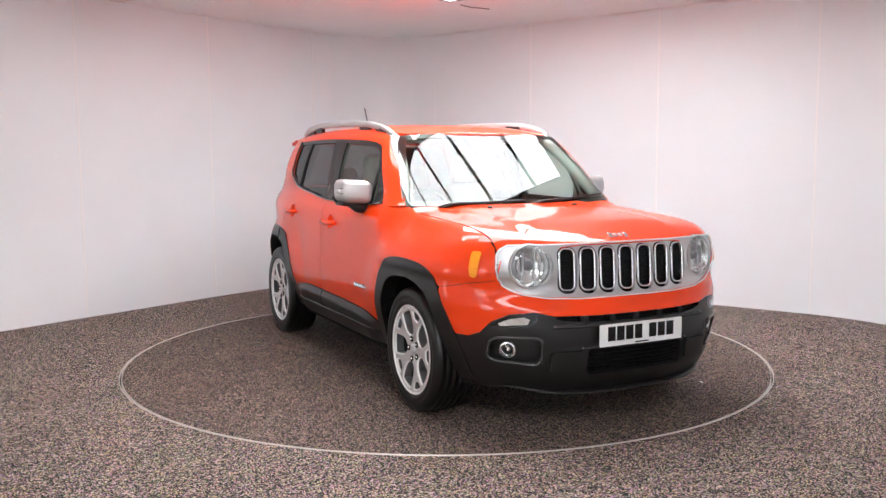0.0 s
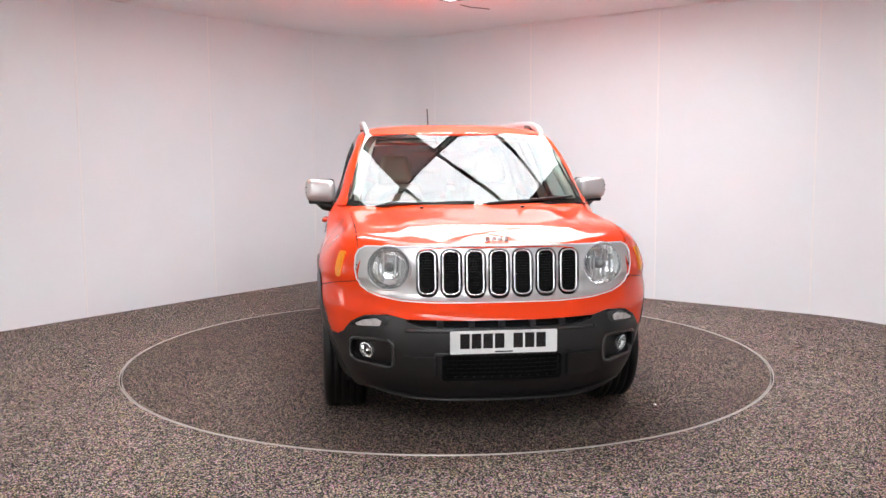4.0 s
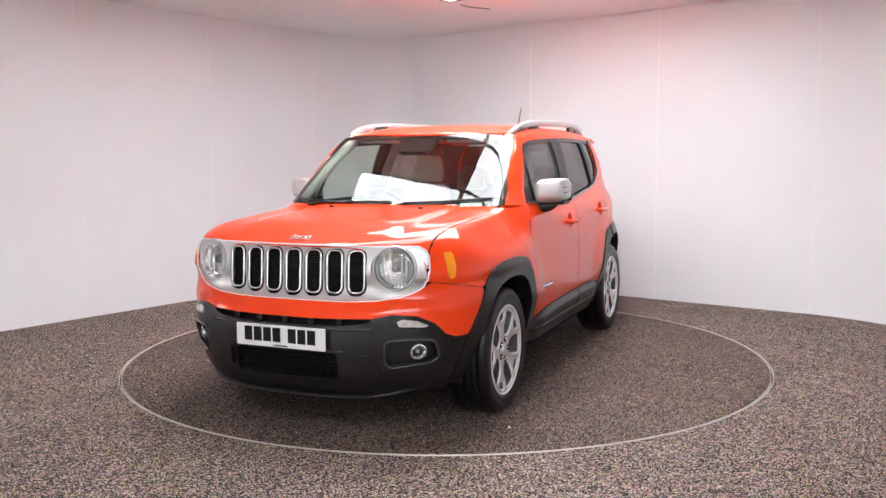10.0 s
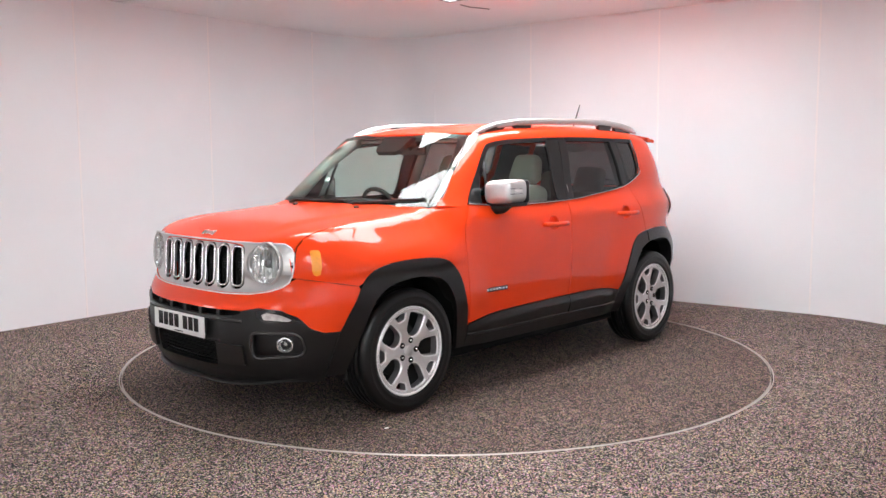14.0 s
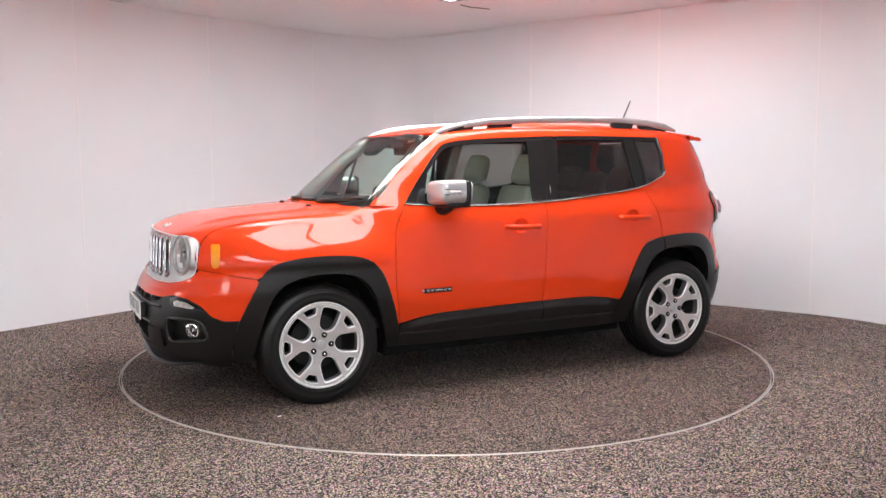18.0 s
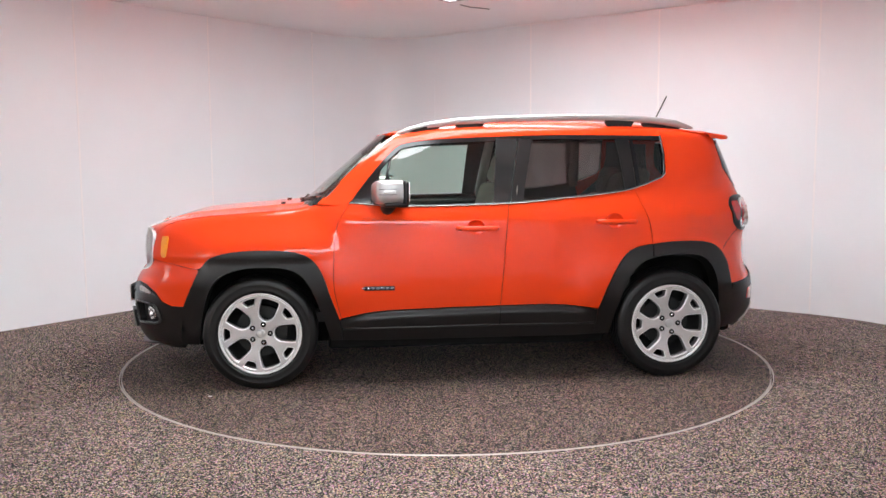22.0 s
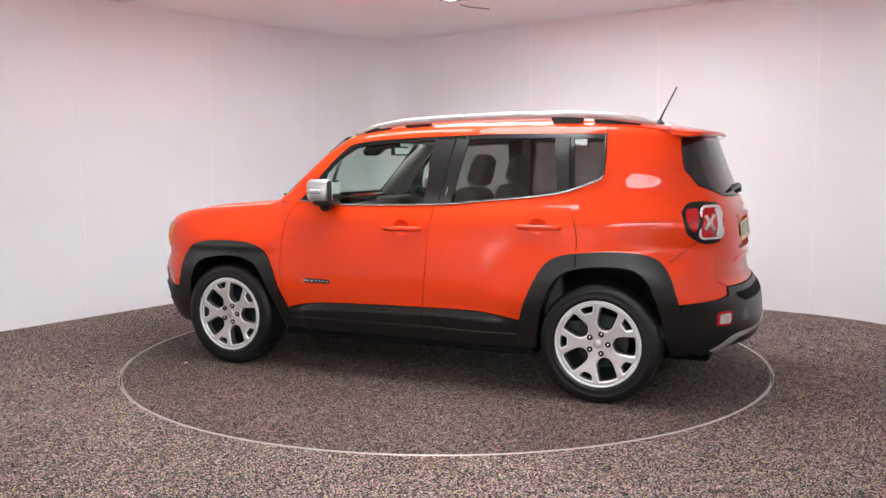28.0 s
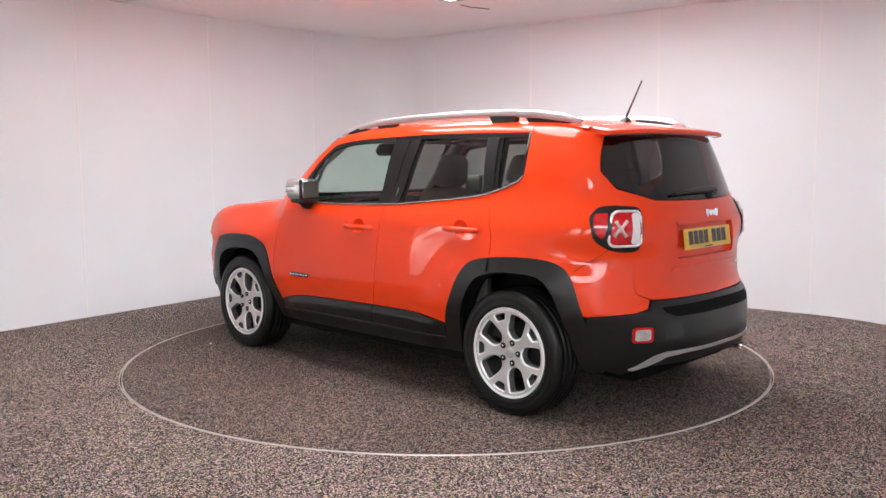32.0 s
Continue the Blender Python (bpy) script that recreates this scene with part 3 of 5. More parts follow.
def nose_at(a, z):
    """Front end; a runs round the nose, in degrees off straight ahead, up to 90 at the flank."""
    t = radians(min(abs(a), 89.9))
    w = door_half(z) if z < 0.8 else 0.885
    x = 0.4 + (nose_x(z) - 0.4) * math.cos(t) ** (2 / nose_power(z))
    return (x, math.copysign((w + flare(x, z)) * taper(x, z) * math.sin(t) ** 0.8, a), z)


def nose_y(y, z):
    return math.copysign(solve(lambda a: nose_at(a, z)[1], abs(y), 0.0, 89.9), y) if abs(y) > 1e-6 else 0.0


def nose_side(x, z):
    return math.degrees(math.acos(((x - 0.4) / (nose_x(z) - 0.4)) ** (nose_power(z) / 2)))


def tail_at(a, z):
    t = radians(min(abs(a), 89.9))
    k = tail_power(z)
    x = -0.4 + (tail_x(z) + 0.4) * math.cos(t) ** (2 / k)
    return (x, math.copysign(body_half(x, z) * draw_in(x, z) * math.sin(t) ** 0.8, a), z)


def tail_y(y, z):
    return math.copysign(solve(lambda a: tail_at(a, z)[1], abs(y), 0.0, 89.9), y) if abs(y) > 1e-6 else 0.0


def tail_side(x, z):
    k = tail_power(z)
    return math.degrees(math.acos(((-0.4 - x) / (-0.4 - tail_x(z))) ** (k / 2)))


def flank(x, z):
    return (x, side_y(x, z), z)


def cabin(x, z):
    return (x, cabin_y(x, z), z)


def both(name, outline, place, step, material, parent, label="", under=False, **kw):
    """A panel on the left flank and its mirror image on the right."""
    made = []
    for mirror in (False, True):
        made.append(part(name, skin(outline, place, step, mirror=mirror, **kw), material, parent, label))
        if under:
            part("inner_panel", skin(outline, place, step, mirror=mirror, gap=-0.006, lift=-0.011, rim=0.002, holes=kw.get("holes", ())), M_DARK, made[-1])
    return made


def dense(points, n=6):
    """The same line with points between."""
    out = []
    for p, q in zip(points, points[1:]):
        out += [(p[0] + (q[0] - p[0]) * k / n, p[1] + (q[1] - p[1]) * k / n) for k in range(n)]
    return out + [points[-1]]


def mirrored(outline):
    """Closes a half outline given from the middle outwards and back to the middle."""
    return list(outline) + [(-a, b) for a, b in reversed(outline)]


car = thing("car", "orange-red compact off-road car with silver roof rails on the turntable", "car")
ST = (0.05, 0.04)

ARCH_F = bent([(1.745, 0.505), (1.685, 0.64), (1.60, 0.785), (1.49, 0.838), (1.28, 0.856), (1.05, 0.838), (0.93, 0.755), (0.855, 0.56), (0.805, 0.41)], 4)
ARCH_FI = bent([(1.665, 0.27), (1.615, 0.51), (1.555, 0.655), (1.46, 0.725), (1.28, 0.755), (1.09, 0.735), (0.99, 0.65), (0.915, 0.47), (0.86, 0.285)], 4)
ARCH_R = bent([(-0.815, 0.45), (-0.87, 0.60), (-0.965, 0.775), (-1.08, 0.845), (-1.34, 0.872), (-1.56, 0.852), (-1.66, 0.765), (-1.715, 0.60)], 4)
ARCH_RI = bent([(-0.90, 0.285), (-0.935, 0.46), (-0.985, 0.61), (-1.06, 0.725), (-1.17, 0.775), (-1.34, 0.79), (-1.49, 0.77), (-1.575, 0.68), (-1.63, 0.50), (-1.665, 0.28)], 4)
BELT = bent([(0.735, 1.13), (0.38, 1.107), (-0.25, 1.117), (-0.60, 1.145), (-0.88, 1.172), (-1.07, 1.205), (-1.255, 1.272)], 5)
SILL = bent([(0.795, 0.425), (0.60, 0.463), (0.31, 0.477), (-0.19, 0.487), (-0.53, 0.487), (-0.70, 0.470), (-0.815, 0.450)], 4)


def belt_between(x0, x1):
    return [p for p in BELT if x0 < p[0] < x1]


def sill_between(x0, x1):
    return [p for p in SILL if x0 < p[0] < x1]


# doors
cut_a = bent([(0.795, 0.425), (0.832, 0.60), (0.836, 0.75), (0.815, 0.985), (0.735, 1.13)], 5)
cut_b = bent([(-0.25, 1.117), (-0.222, 0.85), (-0.205, 0.66), (-0.19, 0.487)], 4)
cut_c = bent([(-1.07, 1.205), (-1.135, 1.03), (-1.155, 0.93), (-1.157, 0.858)], 4)
doors = []
CUPS = [[(x + 0.01 + 0.054 * math.cos(2 * math.pi * k / 20), z + 0.006 + 0.048 * math.sin(2 * math.pi * k / 20)) for k in range(20)] for x, z in ((-0.05, 0.970), (-0.93, 1.000))]
for outline, label in ((cut_a + belt_between(-0.25, 0.73) + cut_b + sill_between(-0.19, 0.79)[::-1], "orange-red front door"),
                       (cut_b[::-1] + belt_between(-1.06, -0.26) + cut_c + [p for p in ARCH_R[::-1] if p[0] > -1.15] + sill_between(-0.81, -0.2)[::-1], "orange-red rear door")):
    doors += both("door", outline, flank, ST, M_RED, car, label, under=True, gap=0.002, holes=[CUPS[0] if "front" in label else CUPS[1]])
front_doors, rear_doors = doors[:2], doors[2:]

# wings
seam = lambda x: 0.715 - 0.027 * ease((x - 1.0) / 0.9)
top = [(x, min(hood_at(x, seam(x)), hood_z(x) - 0.012)) for x in (0.98, 1.1, 1.25, 1.4, 1.55, 1.7, 1.8, 1.86, 1.90, 1.915)] + [(1.932, hood_at(1.932, 0.681)), (1.943, hood_at(1.943, 0.674))]
wing = cut_a + [(0.82, 1.124), (0.90, 1.124), (0.945, 1.120)] + top + [(1.938, 0.93), (1.946, 0.86), (1.942, 0.80), (1.80, 0.775), (1.65, 0.745)] + [p for p in ARCH_F if p[0] < 1.64]
both("wing", wing, flank, (0.025, 0.025), M_RED, car, "orange-red front wing", under=True, gap=0.0012)

# black arches and sills
both("wheel_arch", ARCH_F[::-1] + [(1.76, 0.40), (1.77, 0.27)] + ARCH_FI + [(0.79, 0.285)], flank, (0.05, 0.04), M_BLACK, car, "black plastic wheel arch moulding", lift=0.007, rim=0.09, gap=0)
both("wheel_arch", ARCH_R + [(-1.75, 0.45), (-1.755, 0.28)] + ARCH_RI[::-1] + [(-0.80, 0.285)], flank, (0.05, 0.04), M_BLACK, car, "black plastic wheel arch moulding", lift=0.007, rim=0.09, gap=0)
sill_z = curve(*SILL[::-1])


def sill_at(x, z):
    """The sill cladding: a sloping upper face above an upright one."""
    return (x, side_y(x, z) + 0.026 * ease((sill_z(x) - z) / 0.05) * ease((0.81 - x) / 0.2) * ease((x + 0.82) / 0.2), z)


both("sill", [(0.80, 0.42)] + SILL[1:-1] + [(-0.81, 0.445), (-0.80, 0.285), (0.79, 0.285)], sill_at, (0.05, 0.0125), M_BLACK, car, "black plastic sill cladding", lift=0.008, rim=0.05, gap=0.001)

# bonnet
def bonnet_front(y):
    """The bonnet's lip runs along the nose, clear of the round lamps."""
    end = nose_at(nose_y(y, 0.965), 0.965)[0] - 0.002
    if abs(y - 0.537) < 0.112:
        end = min(end, solve(lambda x: hood_at(x, y), 0.868 + (0.112 ** 2 - (y - 0.537) ** 2) ** 0.5, 1.7, end))
    return end


front_edge = [(bonnet_front(y), y) for y in (0, 0.1, 0.2, 0.3, 0.4, 0.43, 0.46, 0.5, 0.54, 0.57, 0.60, 0.625, 0.645, 0.66, 0.672)]
hood = front_edge + [(1.932, 0.680), (1.915, 0.686)] + [(x, seam(x)) for x in (1.8, 1.7, 1.5, 1.3, 1.1, 0.98)] + [(1.00, 0.60), (1.03, 0.4), (1.045, 0.2), (1.05, 0)]
hood = hood + [(a, -b) for a, b in hood[-2:0:-1]]


def bonnet(x, y):
    z = hood_at(x, y)
    z += 0.012 * ease((0.52 - abs(y)) / 0.11) * ease((1.98 - x) / 0.24)
    return (x, y, z)


part("bonnet", skin(hood, bonnet, (0.02, 0.02), rim=0.008, gap=0.0012), M_RED, car, "orange-red bonnet with a raised centre")

for y in (0.30, -0.30):
    bm = bmesh.new()
    box(bm, 1.17, y, bonnet(1.17, y)[2] + 0.004, 0.030, 0.022, 0.014, bevel=0.004)
    part("washer_nozzle", bm, M_BLACK, car, "small black washer nozzle")

# roof, with its front and rear edges
roof = [(0.545, 0), (0.54, 0.2), (0.515, 0.4), (0.47, 0.52), (0.415, 0.585), (0.33, 0.603), (0.0, 0.605), (-0.6, 0.605), (-1.27, 0.605), (-1.50, 0.602), (-1.60, 0.60), (-1.603, 0.3), (-1.604, 0)]
roof = roof + [(a, -b) for a, b in roof[-2:0:-1]]
part("roof", skin(roof, lambda x, y: (x, y, roof_at(x, y)), (0.05, 0.035), rim=0.015, gap=0.001), M_RED, car, "orange-red roof")

# roof sides and screen pillars: from the window tops up to the roof sheet
WIN_TOP = bent([(0.735, 1.13), (0.58, 1.325), (0.45, 1.462), (0.36, 1.500), (0.15, 1.522), (-0.27, 1.538), (-0.70, 1.545), (-1.272, 1.538)], 5)
roof_side = WIN_TOP + [(x, roof_at(x, 0.603)) for x in (-1.272, -0.9, -0.6, -0.3, 0.0, 0.15, 0.25, 0.33)] + [(0.43, 1.545), (0.64, 1.40), (0.80, 1.255), (0.935, 1.125), (0.82, 1.118)]
post_in = curve((1.05, 0.825), (1.13, 0.760), (1.325, 0.605), (1.462, 0.475), (1.52, 0.40))
post_out = curve((1.05, 0.99), (1.125, 0.935), (1.255, 0.80), (1.40, 0.64), (1.545, 0.43))


def post(x, z):
    """The screen pillar is nearly flat between the door window and the windscreen."""
    y = cabin_y(x, z)
    a, b = post_in(z), post_out(z)
    if x > a and b > a and z < 1.53:
        t = min(1.0, (x - a) / (b - a))
        flat = (1 - t) * cabin_y(a, z) + t * cabin_y(b, z) + 0.010 * 4 * t * (1 - t)
        k = 1 - ease((z - 1.42) / 0.10)
        y = k * flat + (1 - k) * y
    return (x, y, z)


both("pillar_lining", roof_side, post, (0.06, 0.05), M_LINING, car, "pale inner lining of the screen pillar", lift=-0.020, rim=0.002, gap=0.004)
both("pillar", roof_side, post, (0.03, 0.025), M_RED, car, "orange-red screen pillar and roof side", gap=0.001)

# windscreen
half = [(0, 1.118), (0.45, 1.116), (0.735, 1.122), (0.714, 1.23), (0.668, 1.36), (0.606, 1.505), (0.575, 1.545), (0.35, 1.562), (0, 1.567)]
screen_frame = mirrored(half)
part("windscreen", skin(screen_frame, lambda y, z: (screen_at(y, z) - 0.004, y, z), (0.05, 0.03), rim=0.005, gap=0), M_WSGLASS, car, "clear windscreen reflecting the ceiling lights")

# front end sheets
lip = [(nose_y(0, 0.706), 0.706), (nose_y(0.30, 0.708), 0.708), (nose_y(0.47, 0.716), 0.716), (nose_y(0.58, 0.735), 0.735), (nose_y(0.645, 0.758), 0.758), (nose_y(0.678, 0.779), 0.779), (nose_side(1.943, 0.800), 0.800), (nose_side(1.80, 0.775), 0.775), (nose_side(1.65, 0.745), 0.745)]
low_edge = [(nose_side(1.745, 0.515), 0.515), (nose_side(1.82, 0.515), 0.515), (nose_side(1.88, 0.54), 0.54), (nose_y(0.72, 0.60), 0.60), (nose_y(0.66, 0.635), 0.635), (nose_y(0.55, 0.645), 0.645), (nose_y(0.46, 0.625), 0.625), (nose_y(0.2, 0.62), 0.62), (nose_y(0, 0.62), 0.62)]
arch_edge = [(nose_side(x, z), z) for x, z in ((1.62, 0.70), (1.64, 0.61), (1.69, 0.515))]
part("bumper", skin(mirrored(lip + arch_edge + low_edge), nose_at, (3.0, 0.02), gap=0.0012), M_RED, car, "orange-red upper front bumper")
under = [(0, 0.235), (nose_y(0.45, 0.238), 0.238), (nose_y(0.62, 0.250), 0.250), (nose_side(1.82, 0.24), 0.24), (nose_side(1.755, 0.24), 0.24), (nose_side(1.755, 0.42), 0.42)]
low_bumper = mirrored((under + low_edge)[::-1])
FOG = [(y, z + (0.02 * (y - 0.52) / 0.2 if z < 0.45 else 0.0)) for y, z in rounded(0.520, 0.380, 0.728, 0.520, 0.038)]
UPPER_SLOT = [(0.46, 0.630), (-0.46, 0.630), (-0.455, 0.612), (-0.40, 0.596), (-0.28, 0.588), (0, 0.585), (0.28, 0.588), (0.40, 0.596), (0.455, 0.612)]
LOW_SLOT = rounded(-0.295, 0.325, 0.295, 0.455, 0.02)
vents = [[(nose_y(y, z), z) for y, z in o] for o in (FOG, [(-y, z) for y, z in FOG[::-1]], UPPER_SLOT, LOW_SLOT)]
part("lower_bumper", skin(low_bumper, nose_at, (3.0, 0.02), gap=0.001, lift=0.004, holes=vents, rim=0.05), M_BLACK, car, "black plastic lower front bumper")
fascia = [(0, 0.699), (nose_y(0.30, 0.701), 0.701), (nose_y(0.47, 0.709), 0.709), (nose_y(0.59, 0.73), 0.73), (nose_y(0.645, 0.753), 0.753), (nose_y(0.674, 0.775), 0.775), (nose_y(0.695, 0.81), 0.81), (nose_y(0.704, 0.86), 0.86), (nose_y(0.698, 0.925), 0.925), (nose_y(0.682, 0.953), 0.953), (nose_y(0.650, 0.971), 0.971), (0, 0.974)]
SLOTS = [rounded(-0.354 + 0.118 * k - 0.041, 0.732 + 0.003 * abs(k - 3), -0.354 + 0.118 * k + 0.041, 0.947, 0.030) for k in range(7)]
LAMPS = [[(s * 0.537 + 0.107 * math.cos(2 * math.pi * k / 32), 0.866 + 0.107 * math.sin(2 * math.pi * k / 32)) for k in range(32)] for s in (1, -1)]
openings = [[(nose_y(y, z), z) for y, z in o] for o in [shrink(q, -0.013) for q in SLOTS] + LAMPS]
part("grille_panel", skin(mirrored(fascia), nose_at, (2.0, 0.02), gap=0.001, lift=-0.007, holes=openings, rim=0.02), M_SILVER, car, "satin silver grille panel")

# rear sheets
gate = [(tail_y(0, 0.66), 0.66), (tail_y(0.50, 0.665), 0.665), (tail_y(0.577, 0.70), 0.70), (tail_y(0.583, 0.78), 0.78), (tail_y(0.59, 0.9), 0.9), (tail_y(0.595, 1.0), 1.0), (tail_y(0.60, 1.1), 1.1), (tail_y(0.60, 1.237), 1.237), (tail_y(0.50, 1.205), 1.205), (tail_y(0.40, 1.175), 1.175), (0, 1.165)]
PLATE_WELL = rounded(-0.315, 0.866, 0.315, 1.055, 0.022)
well = [[(tail_y(y, z), z) for y, z in PLATE_WELL]]
part("tailgate", skin(mirrored(gate), tail_at, (2.0, 0.025), gap=0.0015, holes=well, rim=0.035), M_RED, car, "orange-red tailgate")
RG_EDGE = [(-1.675, 1.512), (-1.688, 1.42), (-1.708, 1.33), (-1.745, 1.285)]
rear_glass = [(0, 1.165), (tail_y(0.40, 1.175), 1.175), (tail_y(0.50, 1.205), 1.205), (tail_y(0.60, 1.242), 1.242)] + [(tail_side(x, z), z) for x, z in RG_EDGE[::-1]] + [(0, 1.53)]
part("rear_window", skin(mirrored(rear_glass), tail_at, (3.0, 0.03), rim=0.004, lift=0.003), M_BACKGLASS, car, "dark tinted rear window")
trim_r = [(tail_y(0.36, 1.16), 1.16)] + [(tail_y(0.60, 1.235), 1.235)] + [(tail_side(x, z), z) for x, z in RG_EDGE[::-1]] + [(tail_y(0.44, 1.50), 1.50), (tail_y(0.47, 1.45), 1.45), (tail_y(0.50, 1.28), 1.28), (tail_y(0.47, 1.225), 1.225)]
both("glass_border", trim_r, tail_at, (3.0, 0.03), M_GLOSSBLACK, car, "black printed edge of the rear window", gap=0, lift=-0.012, rim=0.004)
part("inner_panel", skin(mirrored(gate), tail_at, (2.0, 0.025), gap=-0.006, lift=-0.008, rim=0.002, holes=well), M_DARK, car)
# quarter panels, from the rear door round to the tailgate
quarter = [p for p in ARCH_R if p[0] < -1.157][::-1] + cut_c[::-1] + [(-1.16, 1.232), (-1.255, 1.272), (-1.285, 1.31), (-1.283, 1.42), (-1.272, roof_at(-1.272, 0.604)), (-1.4, roof_at(-1.4, 0.602)), (-1.5, roof_at(-1.5, 0.60)), (-1.60, roof_at(-1.6, 0.60)), (-1.645, 1.555), (-1.675, 1.516)] + RG_EDGE
low_edge_r = dense([(-1.86, 0.597), (-1.80, 0.592), (-1.735, 0.585), (-1.70, 0.585)])
quarter = [(tail_side(x, z), z) for x, z in dense(quarter, 2)] + [(tail_y(0.60, 1.237), 1.237), (tail_y(0.60, 1.1), 1.1), (tail_y(0.595, 1.0), 1.0), (tail_y(0.59, 0.9), 0.9), (tail_y(0.583, 0.78), 0.78), (tail_y(0.577, 0.70), 0.70), (tail_y(0.515, 0.667), 0.667), (tail_y(0.545, 0.622), 0.622), (tail_y(0.61, 0.604), 0.604)] + [(tail_side(x, z), z) for x, z in low_edge_r]
both("quarter_panel", quarter, tail_at, (1.0, 0.025), M_RED, car, "orange-red rear quarter panel", gap=0.0015)
rb = [(0, 0.655), (tail_y(0.46, 0.658), 0.658), (tail_y(0.51, 0.660), 0.660), (tail_y(0.543, 0.618), 0.618), (tail_y(0.61, 0.600), 0.600), (tail_side(-1.86, 0.594), 0.594), (tail_side(-1.80, 0.588), 0.588), (tail_side(-1.735, 0.583), 0.583), (tail_side(-1.735, 0.30), 0.30), (tail_side(-1.80, 0.28), 0.28), (tail_y(0.6, 0.27), 0.27), (tail_y(0.5, 0.32), 0.32), (0, 0.34)]
part("rear_bumper", skin(mirrored(rb), tail_at, (3.0, 0.025), gap=0.001, lift=0.006), M_BLACK, car, "black plastic rear bumper")


# ---- glass and its frames ----
def line(points, place, lift=0.0):
    """Plane points carried onto a surface, a little proud of it."""
    out = []
    for a, b in points:
        h = 1e-3
        p = Vector(place(a, b))
        n = (Vector(place(a + h, b)) - Vector(place(a - h, b))).cross(Vector(place(a, b + h)) - Vector(place(a, b - h))).normalized()
        if n.dot(p - Vector((0.8 * p.x, 0, 0.8))) < 0:
            n = -n
        out.append(p + lift * n)
    return out


def bead(name, points, place, radius, material, parent, lift=0.0, both_sides=True, label="", closed=False, sides=6):
    for s in ((1, -1) if both_sides else (1,)):
        pts = [Vector((p.x, p.y * s, p.z)) for p in line(points, place, lift)]
        bm = bmesh.new()
        tube(bm, pts + ([pts[0]] if closed else []), radius, sides)
        part(name, bm, material, parent, label)


def band(points, w0, w1):
    """A strip beside an open line: from w0 to w1 on its right-hand side."""
    def side(w):
        out = []
        for i, p in enumerate(points):
            a, b = Vector(points[max(0, i - 1)]), Vector(points[min(len(points) - 1, i + 1)])
            d = (b - a).normalized()
            out.append((p[0] + d.y * w, p[1] - d.x * w))
        return out
    return side(w0) + side(w1)[::-1]


CS = (0.04, 0.04)
top_r = [p for p in WIN_TOP if -1.0 < p[0] < -0.36]
def glass_plane(place, back):
    """Side glass runs straight down past the turned-in belt, set back from the frames."""
    def at(x, z):
        y = place(x, z)
        if z < 1.26:
            y = place(x, 1.26) + (place(x, 1.26) - place(x, 1.36)) * (1.26 - z) / 0.10
        return (x, y - back, z)
    return at


# front door glass with its dark frame
glass_f = [p for p in WIN_TOP if -0.255 < p[0] < 0.70] + [(-0.262, 1.535), (-0.225, 1.125)] + [(x, z + 0.008) for x, z in belt_between(-0.22, 0.70)[::-1]]
both("side_window", shrink(glass_f, 0.012), glass_plane(cabin_y, 0.016), CS, M_GLASS, car, "clear front door window", rim=0.004, gap=0)
glass_r = [(-0.345, 1.535)] + top_r + [(-0.985, 1.538), (-1.03, 1.205)] + belt_between(-1.03, -0.29)[::-1] + [(-0.285, 1.125)]
both("side_window", shrink(glass_r, 0.006), glass_plane(side_y, 0.014), CS, M_PRIVACY, car, "dark tinted rear door window", rim=0.004, gap=0)
glass_q = [(-1.075, 1.538), (-1.262, 1.534), (-1.272, 1.42), (-1.273, 1.315), (-1.245, 1.28), (-1.15, 1.240), (-1.095, 1.222)]
both("side_window", glass_q, glass_plane(side_y, 0.011), CS, M_PRIVACY, car, "dark tinted rear quarter window", rim=0.004, gap=0)
# dark pillars between the windows
both("door_pillar", [(-0.195, 1.535), (-0.335, 1.538), (-0.262, 1.12), (-0.16, 1.118)], flank, CS, M_BLACK, car, "satin black door pillar", gap=0.001, lift=-0.001)
both("door_pillar", [(-0.340, 1.538), (-0.43, 1.541), (-0.345, 1.122), (-0.265, 1.12)], flank, CS, M_BLACK, car, "satin black door pillar", gap=0.001, lift=-0.001)
both("door_pillar", [(-0.965, 1.542), (-1.055, 1.541), (-1.085, 1.213), (-1.01, 1.195)], flank, CS, M_BLACK, car, "satin black rear door pillar", gap=0.001, lift=-0.001)
both("door_pillar", [(-1.060, 1.541), (-1.085, 1.541), (-1.115, 1.225), (-1.09, 1.216)], lambda x, z: (x, side_y(x, z), z), CS, M_GLOSSBLACK, car, gap=0.001, lift=-0.003)
# window surround, front corner sail and quarterlight bar
both("window_frame", band([p for p in WIN_TOP if p[0] < 0.72], -0.001, -0.026), lambda x, z: (x, cabin_y(x, z), z), (0.03, 0.02), M_GLOSSBLACK, car, gap=0, lift=-0.001)
both("window_frame", [(0.725, 1.14), (0.60, 1.295), (0.555, 1.305), (0.575, 1.24), (0.60, 1.132), (0.655, 1.13)], lambda x, z: (x, cabin_y(x, z), z), (0.03, 0.02), M_GLOSSBLACK, car, "black mirror sail at the window corner", gap=0, lift=-0.001)
bead("window_bar", [(0.475, 1.42), (0.50, 1.30), (0.535, 1.14)], cabin, 0.010, M_BLACK, car, lift=-0.012)
bead("belt_trim", [(x, z + 0.003) for x, z in BELT] + [(-1.275, 1.30), (-1.279, 1.42), (-1.268, 1.538)], flank, 0.007, M_GLOSSBLACK, car, lift=0.002, label="thin black window line trim")
bead("belt_shine", [(x, z - 0.002) for x, z in BELT] + [(-1.282, 1.30)], flank, 0.0022, M_SILVER, car, lift=0.009)
